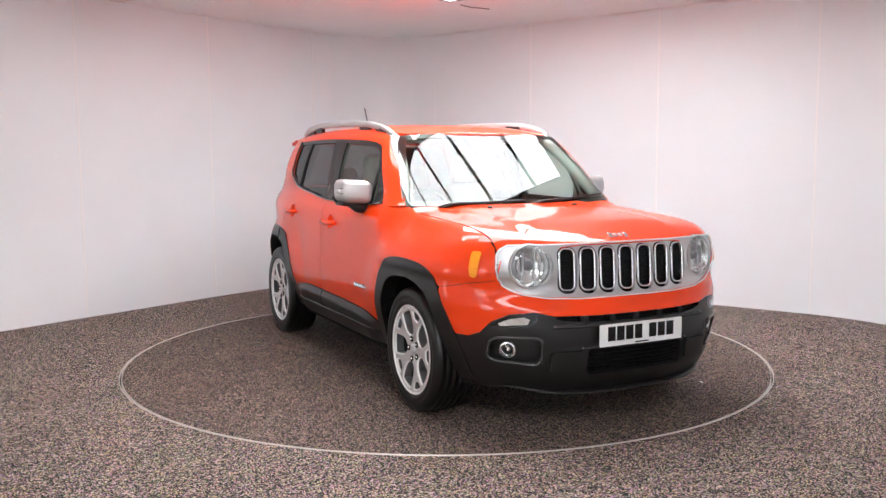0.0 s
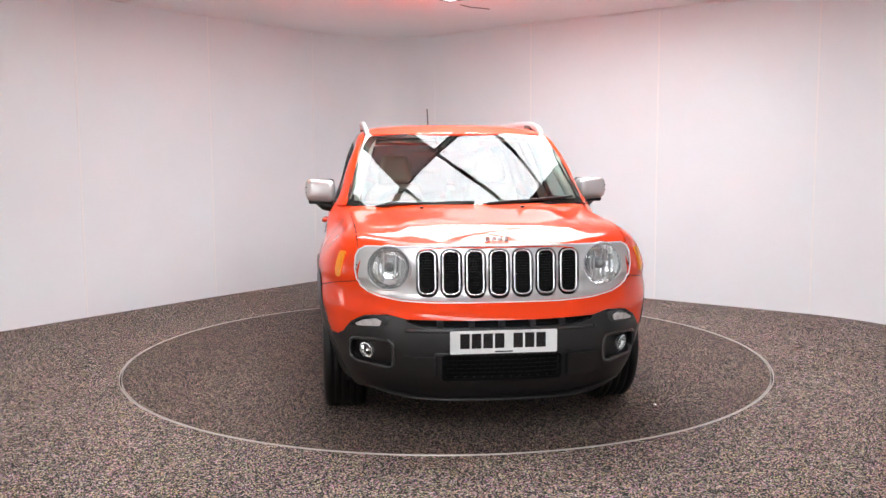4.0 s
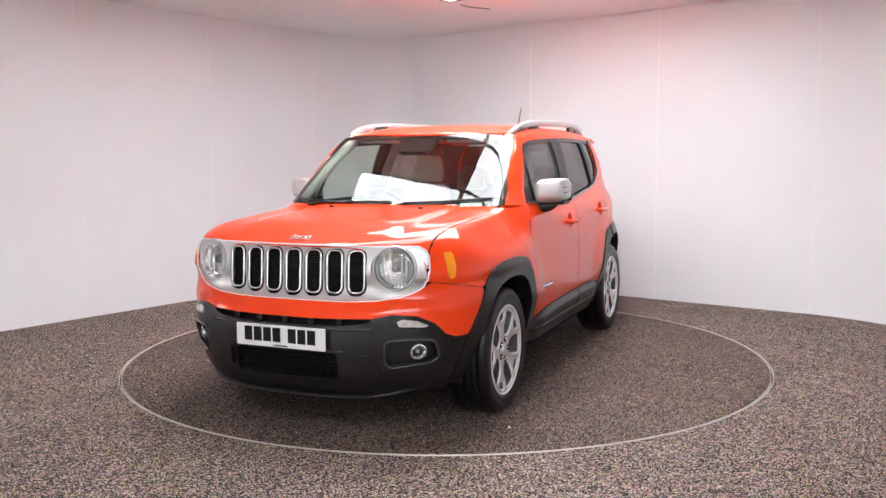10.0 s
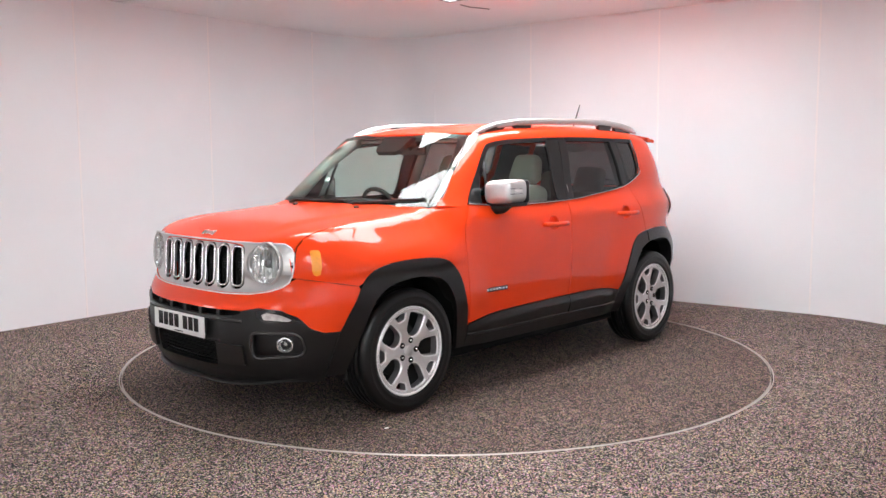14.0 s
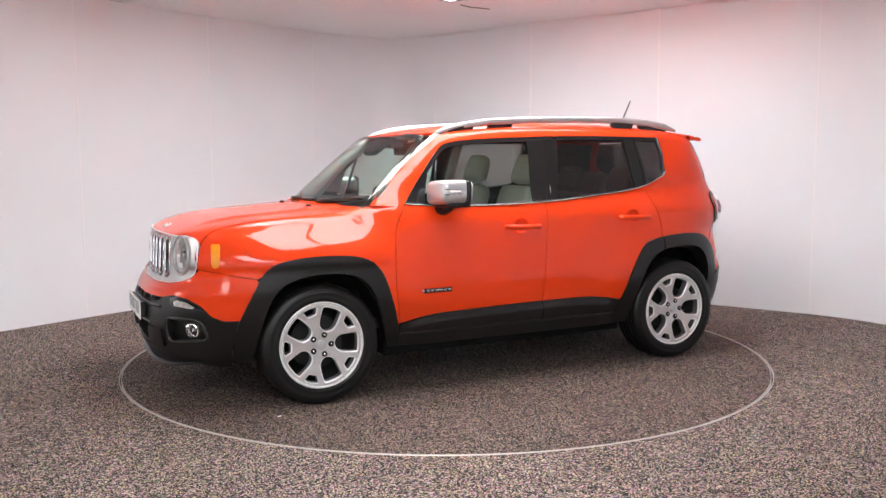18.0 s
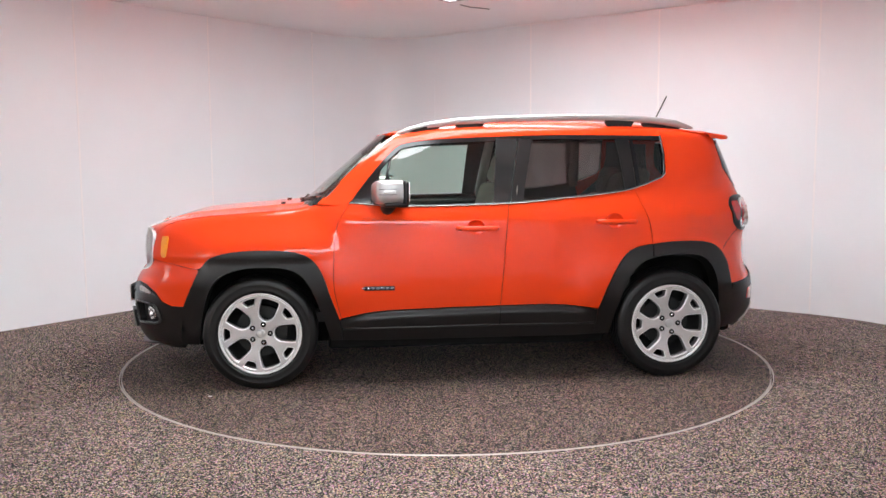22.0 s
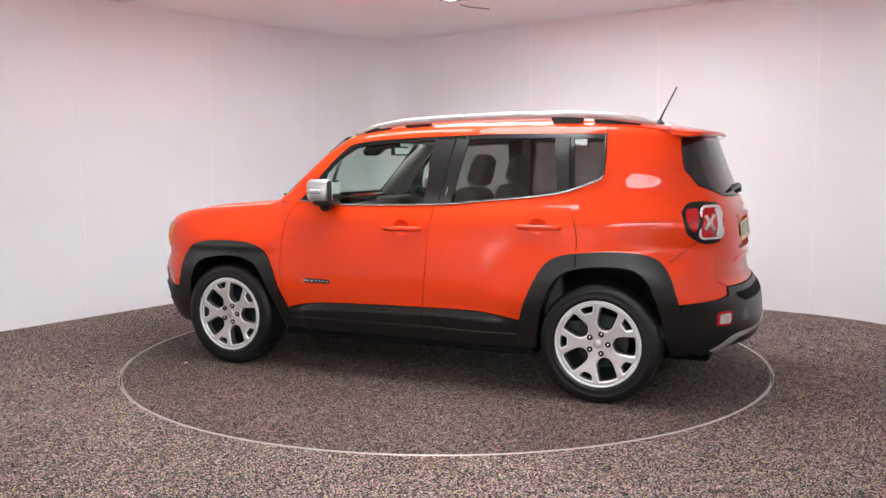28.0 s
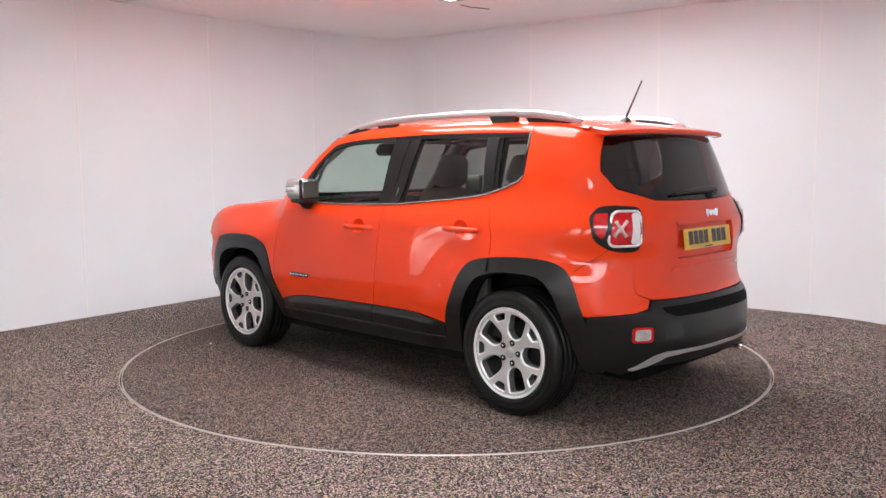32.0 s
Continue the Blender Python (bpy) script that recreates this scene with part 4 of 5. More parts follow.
# windscreen rim of black print, cowl and wipers
for s in (1, -1):
    bm = bmesh.new()
    inner_pts = [(0, 1.145), (0.45, 1.143), (0.690, 1.150), (0.671, 1.23), (0.628, 1.36), (0.567, 1.490), (0.536, 1.522), (0.35, 1.537), (0, 1.541)]
    rows = []
    for (a, b), (c, d) in zip(half, inner_pts):
        rows.append([bm.verts.new((screen_at(y, z) - 0.009, s * y, z)) for y, z in ((a, b), ((a + c) / 2, (b + d) / 2), (c, d))])
    for r0, r1 in zip(rows, rows[1:]):
        for k in range(2):
            bm.faces.new((r0[k], r0[k + 1], r1[k + 1], r1[k])).smooth = True
    part("screen_border", bm, M_GLOSSBLACK, car, "black printed edge of the windscreen")
part("sensor_cover", skin([(-0.14, 1.552), (-0.115, 1.46), (-0.09, 1.445), (0.09, 1.445), (0.115, 1.46), (0.14, 1.552)], lambda y, z: (screen_at(y, z) - 0.022, y, z), (0.04, 0.03), rim=0.03, gap=0), M_DARK, car, "dark sensor cover behind the top of the windscreen")
bm = bmesh.new()
cowl = [(1.065, 0), (1.055, 0.3), (1.02, 0.55), (0.985, 0.70), (0.945, 0.72), (0.955, 0.6), (0.985, 0.4), (1.00, 0)]
cowl = cowl + [(a, -b) for a, b in cowl[-2:0:-1]]
skin(cowl, lambda x, y: (x, y, 1.112 + 0.10 * (1.06 - x) - 0.02 * (y / 0.7) ** 2), (0.03, 0.05), bm=bm)
part("cowl", bm, M_BLACK, car, "black plastic cowl below the windscreen")
for y0, y1, rise in ((0.12, 0.66, 0.034), (-0.50, 0.03, 0.010)):
    arm = new("wiper")
    arm.parent = car
    tagged(arm, "black windscreen wiper")
    pts = []
    for k in range(9):
        t = k / 8
        y = y0 + (y1 - y0) * t
        z = 1.133 + rise * t
        pts.append((screen_at(y, z) + 0.012, y, z - 0.004))
    bm = bmesh.new()
    tube(bm, pts, 0.008, 6)
    part("blade", bm, M_BLACK, arm)
    bm = bmesh.new()
    tube(bm, [(1.02, y0 - 0.06, 1.112), (screen_at(y0 + 0.03, 1.128) + 0.022, y0 + 0.03, 1.132), pts[4]], [0.013, 0.011, 0.007], 6)
    part("arm", bm, M_BLACK, arm)

# ---- roof rails, aerial, spoiler ----
for s in (1, -1):
    rail = new("roof_rail")
    rail.parent = car
    tagged(rail, "satin silver roof rail on black feet")
    path = [Vector((x, s * y, z)) for x, y, z in ((0.425, 0.588, 1.562), (0.36, 0.592, 1.583), (0.24, 0.598, 1.615), (0.05, 0.603, 1.641), (-0.25, 0.606, 1.656), (-0.70, 0.605, 1.665), (-1.05, 0.595, 1.662), (-1.27, 0.578, 1.648), (-1.42, 0.562, 1.626), (-1.53, 0.548, 1.594))]
    bm = bmesh.new()
    rings = []
    for i, p in enumerate(path):
        d = (path[min(i + 1, 9)] - path[max(i - 1, 0)]).normalized()
        up = Vector((0, 0.25 * s, 1)).cross(d).cross(d) * -1
        up.normalize()
        w = d.cross(up)
        hw, hh = (0.0145, 0.013) if 0 < i < 9 else (0.012, 0.005)
        rings.append([bm.verts.new(p + w * a * hw + up * b * hh) for a, b in ((-1, -1.5), (-0.6, -2.2), (0.6, -2.2), (1, -1.5), (1, 0.3), (0.6, 1), (-0.6, 1), (-1, 0.4))])
    for a, b in zip(rings, rings[1:]):
        for k in range(8):
            bm.faces.new((a[k], a[(k + 1) % 8], b[(k + 1) % 8], b[k])).smooth = True
    bm.faces.new(rings[0][::-1]), bm.faces.new(rings[-1])
    bmesh.ops.recalc_face_normals(bm, faces=bm.faces[:])
    part("bar", bm, M_SILVER, rail)
    rail_z = curve(*[(p.x, p.z) for p in path[::-1]])
    for x0, x1 in ((0.33, 0.17), (0.04, -0.115), (-0.94, -1.10), (-1.19, -1.43)):
        bm = bmesh.new()
        ring = []
        for k in range(5):
            low = x0 + (x1 - x0) * k / 4
            high = low + (0.5 - k / 4) * 0.05
            y = 0.598 - 0.05 * ease((-low - 0.9) / 0.65)
            zt = rail_z(high) - 0.012
            ring.append([bm.verts.new((x, s * (y + o), z)) for x, o, z in ((low, -0.020, roof_at(low, y) - 0.02), (low, 0.006, roof_at(low, y) - 0.003), (high, 0.012, zt), (high, -0.014, zt))])
        for r0, r1 in zip(ring, ring[1:]):
            for k in range(4):
                bm.faces.new((r0[k], r0[(k + 1) % 4], r1[(k + 1) % 4], r1[k]))
        bm.faces.new(ring[0]), bm.faces.new(ring[-1])
        bmesh.ops.recalc_face_normals(bm, faces=bm.faces[:])
        part("foot", bm, M_BLACK, rail, "black rail foot")
aerial = new("aerial")
aerial.parent = car
tagged(aerial, "short black roof aerial")
bm = bmesh.new()
lathe(bm, [(0, 0.03), (0.012, 0.028), (0.022, 0.012), (0.030, 0.0), (0.030, -0.02)], Matrix.Translation((-1.45, 0, roof_z(-1.45) - 0.003)) @ Matrix.Rotation(radians(-8), 4, "Y") @ Matrix.Diagonal((1.5, 1, 1, 1)), 16)
part("base", bm, M_BLACK, aerial)
bm = bmesh.new()
tube(bm, [(-1.45, 0, roof_z(-1.45) + 0.015), (-1.475, 0, 1.68), (-1.555, 0, 1.84)], [0.008, 0.0055, 0.0045], 8)
part("mast", bm, M_BLACK, aerial)


trail = curve((0.0, -1.832), (0.2, -1.829), (0.4, -1.816), (0.52, -1.790), (0.572, -1.764), (0.606, -1.725))
bm = bmesh.new()
rows = []
for k in range(49):
    y = -0.606 + 1.212 * k / 48
    xt = trail(abs(y))
    xg = -1.782 + 0.10 * (abs(y) / 0.6) ** 4
    pts = []
    for q in range(7):
        x = -1.608 + (xt + 0.010 + 1.608) * q / 6
        pts.append((x, roof_at(x, y) + 0.001))
    zt = roof_at(xt, y)
    pts += [(xt + 0.002, zt - 0.004), (xt, zt - 0.011), (xt + 0.003, zt - 0.018), (xt + 0.010, zt - 0.022)]
    for q in (0.25, 0.5, 0.75):
        pts.append((xt + 0.010 + (xg - xt - 0.010) * q, zt - 0.022 + (1.522 - zt + 0.022) * q ** 1.6))
    pts += [(xg, 1.522), (xg + 0.05, 1.525), (-1.62, 1.56)]
    rows.append([bm.verts.new((x, y, z)) for x, z in pts])
for r0, r1 in zip(rows, rows[1:]):
    for q in range(len(r0)):
        bm.faces.new((r0[q], r1[q], r1[(q + 1) % len(r0)], r0[(q + 1) % len(r0)])).smooth = True
for r in (rows[0], rows[-1]):
    bm.faces.new(r)
bmesh.ops.recalc_face_normals(bm, faces=bm.faces[:])
spoiler = part("spoiler", bm, M_RED, car, "orange-red roof spoiler over the rear window")

# ---- mirrors ----
for s in (1, -1):
    mir = new("door_mirror")
    mir.parent = car
    tagged(mir, "silver-capped door mirror on a black foot")
    bm = bmesh.new()
    box(bm, 0.487, 0.900, 1.199, 0.205, 0.190, 0.142, bevel=0.042, seg=4)
    for v in bm.verts:
        v.co.x -= 0.22 * (v.co.y - 0.905) + 0.0
        v.co.z += 0.06 * (v.co.y - 0.905)
        if v.co.x < 0.43:
            v.co.x = 0.43 + (v.co.x - 0.43) * 0.35
    moved(bm, Matrix.Diagonal((1, s, 1, 1)))
    for f in bm.faces:
        f.smooth = True
    part("cap", bm, M_SILVER, mir, "satin silver mirror cap")
    bm = bmesh.new()
    box(bm, 0.468, 0.895, 1.125, 0.15, 0.165, 0.03, bevel=0.012)
    box(bm, 0.415, 0.902, 1.199, 0.035, 0.180, 0.140, bevel=0.015)
    for v in bm.verts:
        v.co.x -= 0.22 * (v.co.y - 0.905)
    moved(bm, Matrix.Diagonal((1, s, 1, 1)))
    part("housing", bm, M_BLACK, mir, "black mirror housing")
    bm = bmesh.new()
    box(bm, 0.394, 0.905, 1.20, 0.008, 0.155, 0.112, bevel=0.003)
    for v in bm.verts:
        v.co.x -= 0.22 * (v.co.y - 0.905)
    moved(bm, Matrix.Diagonal((1, s, 1, 1)))
    part("mirror_glass", bm, M_CHROME, mir, "mirror glass")
    bm = bmesh.new()
    tube(bm, [(0.51, s * 0.78, 1.105), (0.51, s * 0.825, 1.092), (0.50, s * 0.87, 1.10), (0.485, s * 0.90, 1.13)], [0.040, 0.036, 0.036, 0.040], 10)
    part("stalk", bm, M_BLACK, mir)
    bm = bmesh.new()
    box(bm, 0.505, 0.985, 1.203, 0.075, 0.03, 0.020, bevel=0.006)
    for v in bm.verts:
        v.co.x -= 0.22 * (v.co.y - 0.905) - 0.01
    moved(bm, Matrix.Diagonal((1, s, 1, 1)))
    part("indicator", bm, M_WHITELENS, mir, "clear side indicator")
    for dz in (-0.016, 0.016):
        bm = bmesh.new()
        box(bm, 0.515, 0.978, 1.203 + dz, 0.10, 0.034, 0.004)
        for v in bm.verts:
            v.co.x -= 0.22 * (v.co.y - 0.905) - 0.01
        moved(bm, Matrix.Diagonal((1, s, 1, 1)))
        part("groove", bm, M_BLACK, mir)

# ---- door handles and badges ----
for owners, x0, z0 in ((front_doors, -0.05, 0.970), (rear_doors, -0.93, 1.000)):
    for door, s in zip(owners, (1, -1)):
        y0 = side_y(x0, z0)
        hd = new("handle")
        hd.parent = door
        tagged(hd, "body-coloured pull handle")
        bm = bmesh.new()
        pts = [(x0 + dx, s * (y0 + dy), z0 + dz) for dx, dy, dz in ((0.128, 0.004, 0.004), (0.115, 0.026, 0.003), (0.06, 0.036, 0.0), (0, 0.038, 0), (-0.06, 0.036, 0), (-0.112, 0.026, 0.0), (-0.124, 0.004, 0.0))]
        tube(bm, pts, [0.012, 0.016, 0.017, 0.016, 0.016, 0.016, 0.012], 10)
        for v in bm.verts:
            v.co.y = s * (y0 + (s * v.co.y - y0) * 0.85)
        part("grip", bm, M_RED, hd)
        bm = bmesh.new()
        lathe(bm, [(0.056, -0.004), (0.053, -0.002), (0.047, -0.012), (0.034, -0.022), (0.018, -0.027), (0.0, -0.028)], Matrix.Translation((x0 + 0.01, s * y0, z0 + 0.006)) @ Matrix.Rotation(radians(-90 * s), 4, "X") @ Matrix.Diagonal((1.05, 0.92, 1, 1)), 24)
        part("cup", bm, M_RED, hd)
for door, s in zip(front_doors, (1, -1)):
    bm = bmesh.new()
    box(bm, 0.583, s * (side_y(0.583, 0.613) + 0.003), 0.613, 0.232, 0.006, 0.027, bevel=0.002)
    part("badge_plinth", bm, M_GLOSSBLACK, door, "black edge of the chrome door lettering")
    for k in range(8):
        bm = bmesh.new()
        x = 0.583 + s * (0.102 - 0.029 * k)
        h = 0.018 if k == 0 else 0.013
        box(bm, x, s * (side_y(0.583, 0.613) + 0.006), 0.613, 0.018, 0.005, h, bevel=0.0015)
        part("badge_bar", bm, M_CHROME, door)

# cut lines of the door on sill and arch mouldings
bead("cut_line", [(-0.19, 0.478), (-0.189, 0.45), (-0.188, 0.42), (-0.186, 0.365)], sill_at, 0.0035, M_DARK, car, lift=0.008, sides=5)
bead("cut_line", [(-1.157, 0.855), (-1.158, 0.82), (-1.158, 0.782)], flank, 0.0035, M_DARK, car, lift=0.012, sides=5)
bead("sill_ridge", [(0.79 - 0.0792 * k, 0.362 + 0.006 * math.sin(0.157 * k)) for k in range(21)], sill_at, 0.009, M_BLACK, car, lift=0.006, label="moulded ridge along the sill")
bead("cut_line", [(-1.80 + 0.014 * k, 0.932 - 0.0115 * k) for k in range(11)], flank, 0.0018, M_DARK, car, lift=0.0004, sides=5)


# ---- front end ----
def nose_pt(y, z, lift=0.0):
    """A point of the nose and the turn that lays local z along its outward normal."""
    p = Vector(nose_at(nose_y(y, z), z))
    e = 1e-3
    t1 = Vector(nose_at(nose_y(y + e, z), z)) - Vector(nose_at(nose_y(y - e, z), z))
    t2 = Vector(nose_at(nose_y(y, z + e), z + e)) - Vector(nose_at(nose_y(y, z - e), z - e))
    n = t1.cross(t2).normalized()
    t1.normalize()
    up = n.cross(t1)
    return Matrix(((t1.x, up.x, n.x, p.x + lift * n.x), (t1.y, up.y, n.y, p.y + lift * n.y), (t1.z, up.z, n.z, p.z + lift * n.z), (0, 0, 0, 1)))


def front_yz(back=0.0):
    def at(y, z):
        p = nose_at(nose_y(y, z), z)
        return (p[0] - back, p[1], p[2])
    return at


def ring_on(outline, place, radius, sides=6, lift=0.0):
    bm = bmesh.new()
    pts = [Vector(p) for p in line(outline, place, lift)]
    n = len(pts)
    rings = []
    for i, p in enumerate(pts):
        d = (pts[(i + 1) % n] - pts[i - 1]).normalized()
        a = d.cross(Vector((1, 0, 0))).normalized()
        b = d.cross(a)
        rings.append([bm.verts.new(p + radius * (math.cos(2 * math.pi * k / sides) * a + math.sin(2 * math.pi * k / sides) * b)) for k in range(sides)])
    for i in range(n):
        for k in range(sides):
            bm.faces.new((rings[i][k], rings[i][(k + 1) % sides], rings[(i + 1) % n][(k + 1) % sides], rings[(i + 1) % n][k])).smooth = True
    bmesh.ops.recalc_face_normals(bm, faces=bm.faces[:])
    return bm


grille = [o for o in car.children if o.name == "grille_panel"][0]
for k in range(7):
    y = -0.354 + 0.118 * k
    wide, low, high = 0.041, 0.732 + 0.003 * abs(k - 3), 0.947
    out = SLOTS[k]
    slot = part("grille_slot", skin(shrink(out, -0.006), front_yz(0.034), (0.03, 0.03), rim=0.002, gap=0), M_DARK, grille, "dark mesh behind the grille slot")
    part("slot_ring", ring_on(out, front_yz(0.007), 0.0052, 8, 0.0), M_CHROME, slot, "bright silver slot surround")
    bm = bmesh.new()
    for r in range(15):
        z = low + 0.016 + r * 0.0133
        for c in range(4):
            yy = y - 0.024 + c * 0.016 + (0.008 if r % 2 else 0)
            if abs(yy - y) < wide - 0.010:
                p = nose_at(nose_y(yy, z), z)
                box(bm, p[0] - 0.029, yy, z, 0.008, 0.011, 0.0035)
    part("mesh", bm, M_GLOSSBLACK, slot)

part("panel_edge", ring_on(dense(mirrored(fascia[1:-1]) + fascia[1:2], 6)[:-1], nose_at, 0.0042, 8, 0.0), M_ALLOY, grille, "bright raised edge of the grille panel")

for s in (1, -1):
    m = Matrix(((0, 0, 1, nose_at(nose_y(0.537, 0.866), 0.866)[0] - 0.016), (1, 0, 0, s * 0.540), (0, 1, 0, 0.866), (0, 0, 0, 1))) @ Matrix.Rotation(radians(s * 11), 4, "Y") @ Matrix.Rotation(radians(-4), 4, "X")
    lamp = new("headlight")
    lamp.parent = car
    tagged(lamp, "round clear headlight with a chrome reflector")
    bm = bmesh.new()
    lathe(bm, [(0.116, -0.075), (0.113, -0.004), (0.110, 0.003), (0.106, 0.004), (0.103, -0.002), (0.102, -0.03)], m, 48)
    part("bezel", bm, M_SILVER, lamp, "silver ring round the headlight")
    bm = bmesh.new()
    prof = [(0.103, -0.004), (0.100, -0.02), (0.085, -0.045), (0.055, -0.06), (0.030, -0.066), (0.0, -0.067)]
    lathe(bm, prof, m, 30, smooth=False)
    part("reflector", bm, M_REFLECT, lamp)
    bm = bmesh.new()
    lathe(bm, [(0, -0.012), (0.014, -0.013), (0.024, -0.022), (0.027, -0.04), (0.030, -0.066)], m @ Matrix.Translation((0, 0.004, 0)), 20)
    part("bulb_shield", bm, M_ALLOYDARK, lamp)
    for dx in (-0.055, -0.03, 0.03, 0.055):
        bm = bmesh.new()
        hgt = 0.085 if abs(dx) < 0.04 else 0.06
        box(bm, dx, 0.0, -0.045 + abs(dx) * 0.3, 0.005, 2 * hgt * 0.8, 0.016, m=m)
        part("reflector_fin", bm, M_SILVER, lamp)
    bm = bmesh.new()
    lathe(bm, [(0.104, -0.001), (0.095, 0.006), (0.075, 0.012), (0.045, 0.016), (0.0, 0.018)], m, 40)
    part("lens", bm, M_LENS, lamp, "clear domed lens")
    # amber marker on the wing
    am = [(x - 0.020, z) for x, z in ((1.846, 0.938), (1.878, 0.938), (1.885, 0.930), (1.889, 0.88), (1.891, 0.835), (1.885, 0.816), (1.872, 0.811), (1.859, 0.818), (1.851, 0.85), (1.843, 0.925))]
    part("side_marker", skin(am, flank, (0.02, 0.03), lift=0.006, rim=0.012, gap=0, mirror=s < 0), M_AMBER, car, "amber side marker lamp")
    # turn signal and fog lamp in the black bumper
    ts = [(s * y, z) for y, z in ((0.575, 0.612), (0.60, 0.624), (0.66, 0.614), (0.70, 0.590), (0.69, 0.580), (0.585, 0.588))]
    sig = part("turn_signal", skin(ts if s > 0 else ts[::-1], front_yz(), (0.03, 0.02), lift=0.009, rim=0.01, gap=0), M_CLEARLENS, car, "clear turn signal lens")
    rec = [(s * y, z) for y, z in ((0.545, 0.632), (0.62, 0.640), (0.69, 0.612), (0.735, 0.575), (0.58, 0.577), (0.548, 0.60))]
    part("signal_recess", skin(rec if s > 0 else rec[::-1], front_yz(), (0.03, 0.02), lift=0.0055, rim=0.004, gap=0), M_GLOSSBLACK, sig)
    fo = [(s * y, z) for y, z in (FOG if s > 0 else FOG[::-1])]
    pocket = part("fog_pocket", skin(shrink(fo, -0.012), front_yz(0.042), (0.03, 0.02), rim=0.004, gap=0), M_BLACK, car, "black fog lamp pocket")
    part("pocket_ring", ring_on(fo, front_yz(), 0.010, 8, 0.005), M_SATIN, pocket, "satin black pocket edge")
    fm = nose_pt(s * 0.664, 0.452, -0.020)
    fog = new("fog_lamp")
    fog.parent = car
    tagged(fog, "small round front fog lamp")
    bm = bmesh.new()
    lathe(bm, [(0.043, -0.01), (0.042, 0.008), (0.037, 0.010), (0.036, 0.000), (0.030, -0.012), (0.014, -0.017), (0.009, -0.006), (0, -0.004)], fm, 12, smooth=False)
    part("reflector", bm, M_REFLECT, fog)
    bm = bmesh.new()
    lathe(bm, [(0.036, 0.008), (0.022, 0.014), (0, 0.016)], fm, 24)
    part("lens", bm, M_LENS, fog)
    # square blocks either side of the intake
    bl = rounded(0.320, 0.345, 0.480, 0.450, 0.014)
    bl = [(s * y, z) for y, z in (bl if s > 0 else bl[::-1])]
    part("bumper_block", skin(bl, front_yz(), (0.05, 0.03), lift=0.022, rim=0.020, gap=0), M_BLACK, car)

# upper slot, lower intake with its mesh, lip
slot = part("upper_intake", skin(shrink(UPPER_SLOT, -0.01), front_yz(0.045), (0.05, 0.02), rim=0.004, gap=0), M_DARK, car, "dark upper air intake")
for y in (-0.30, -0.15, 0, 0.15, 0.30):
    bm = bmesh.new()
    p = nose_at(nose_y(y, 0.60), 0.60)
    box(bm, p[0] - 0.018, y, 0.602, 0.03, 0.03, 0.034, bevel=0.003)
    part("intake_rib", bm, M_BLACK, slot)
intake = part("lower_intake", skin(shrink(LOW_SLOT, -0.01), front_yz(0.045), (0.05, 0.03), rim=0.004, gap=0), M_DARK, car, "black lower air intake")
bm = bmesh.new()
for r in range(6):
    for c in range(14):
        y = -0.295 + 0.0454 * c + (0.0227 if r % 2 else 0)
        if abs(y) < 0.28:
            z = 0.340 + 0.0205 * r
            p = nose_at(nose_y(y, z), z)
            box(bm, p[0] - 0.020, y, z, 0.014, 0.034, 0.0055)
part("mesh", bm, M_DARK, intake)
for z, y1, r in ((0.572, 0.47, 0.013), (0.462, 0.33, 0.010)):
    bm = bmesh.new()
    pts = [Vector((nose_at(nose_y(y, z), z)[0] - 0.004, y, z)) for y in [y1 * k / 20 for k in range(-20, 21)]]
    tube(bm, pts, r, 8)
    part("bumper_fold", bm, M_SATIN, car, "moulded fold of the black bumper")
# crease below and chin lip
lip_pts = [(-0.68, 0.262), (-0.58, 0.250), (-0.45, 0.232), (-0.3, 0.224), (0, 0.222), (0.3, 0.224), (0.45, 0.232), (0.58, 0.250), (0.68, 0.262)]
bm = bmesh.new()
rows = []
for y, z in bent(lip_pts, 5):
    x = nose_at(nose_y(y, z), z)[0]
    out = 0.006 + 0.040 * ease((0.70 - abs(y)) / 0.28)
    rows.append([bm.verts.new((px, y, pz)) for px, pz in ((x - 0.03, z + 0.022), (x + 0.45 * out, z + 0.015), (x + out, z + 0.006), (x + out + 0.003, z), (x + out - 0.002, z - 0.005), (x - 0.03, z - 0.010))])
for r0, r1 in zip(rows, rows[1:]):
    for k in range(6):
        bm.faces.new((r0[k], r0[(k + 1) % 6], r1[(k + 1) % 6], r1[k])).smooth = True
bm.faces.new(rows[0]), bm.faces.new(rows[-1])
bmesh.ops.recalc_face_normals(bm, faces=bm.faces[:])
part("chin_lip", bm, M_BLACK, car, "black chin lip of the front bumper")


# number plates: characters become plain bars
def plate_on(m, colour, name, label):
    ob = new(name)
    ob.parent = car
    tagged(ob, label)
    bm = bmesh.new()
    p = plate(rounded(-0.26, -0.0555, 0.26, 0.0555, 0.006), 0.0, 0.004)
    part("sheet", moved(p, m), colour, ob)
    x = -0.212
    for k, w in enumerate((0.046, 0.046, 0.046, 0.046, 0, 0.046, 0.046, 0.046)):
        if not w:
            x += 0.034
            continue
        bm = bmesh.new()
        box(bm, x + w / 2, 0.006, 0.0046, w, 0.072, 0.0016, m=m)
        part("character_bar", bm, M_GLOSSBLACK, ob)
        x += w + 0.010
    bm = bmesh.new()
    box(bm, 0.0, -0.047, 0.0046, 0.085, 0.006, 0.0014, m=m)
    part("small_print_bar", bm, M_GLOSSBLACK, ob)


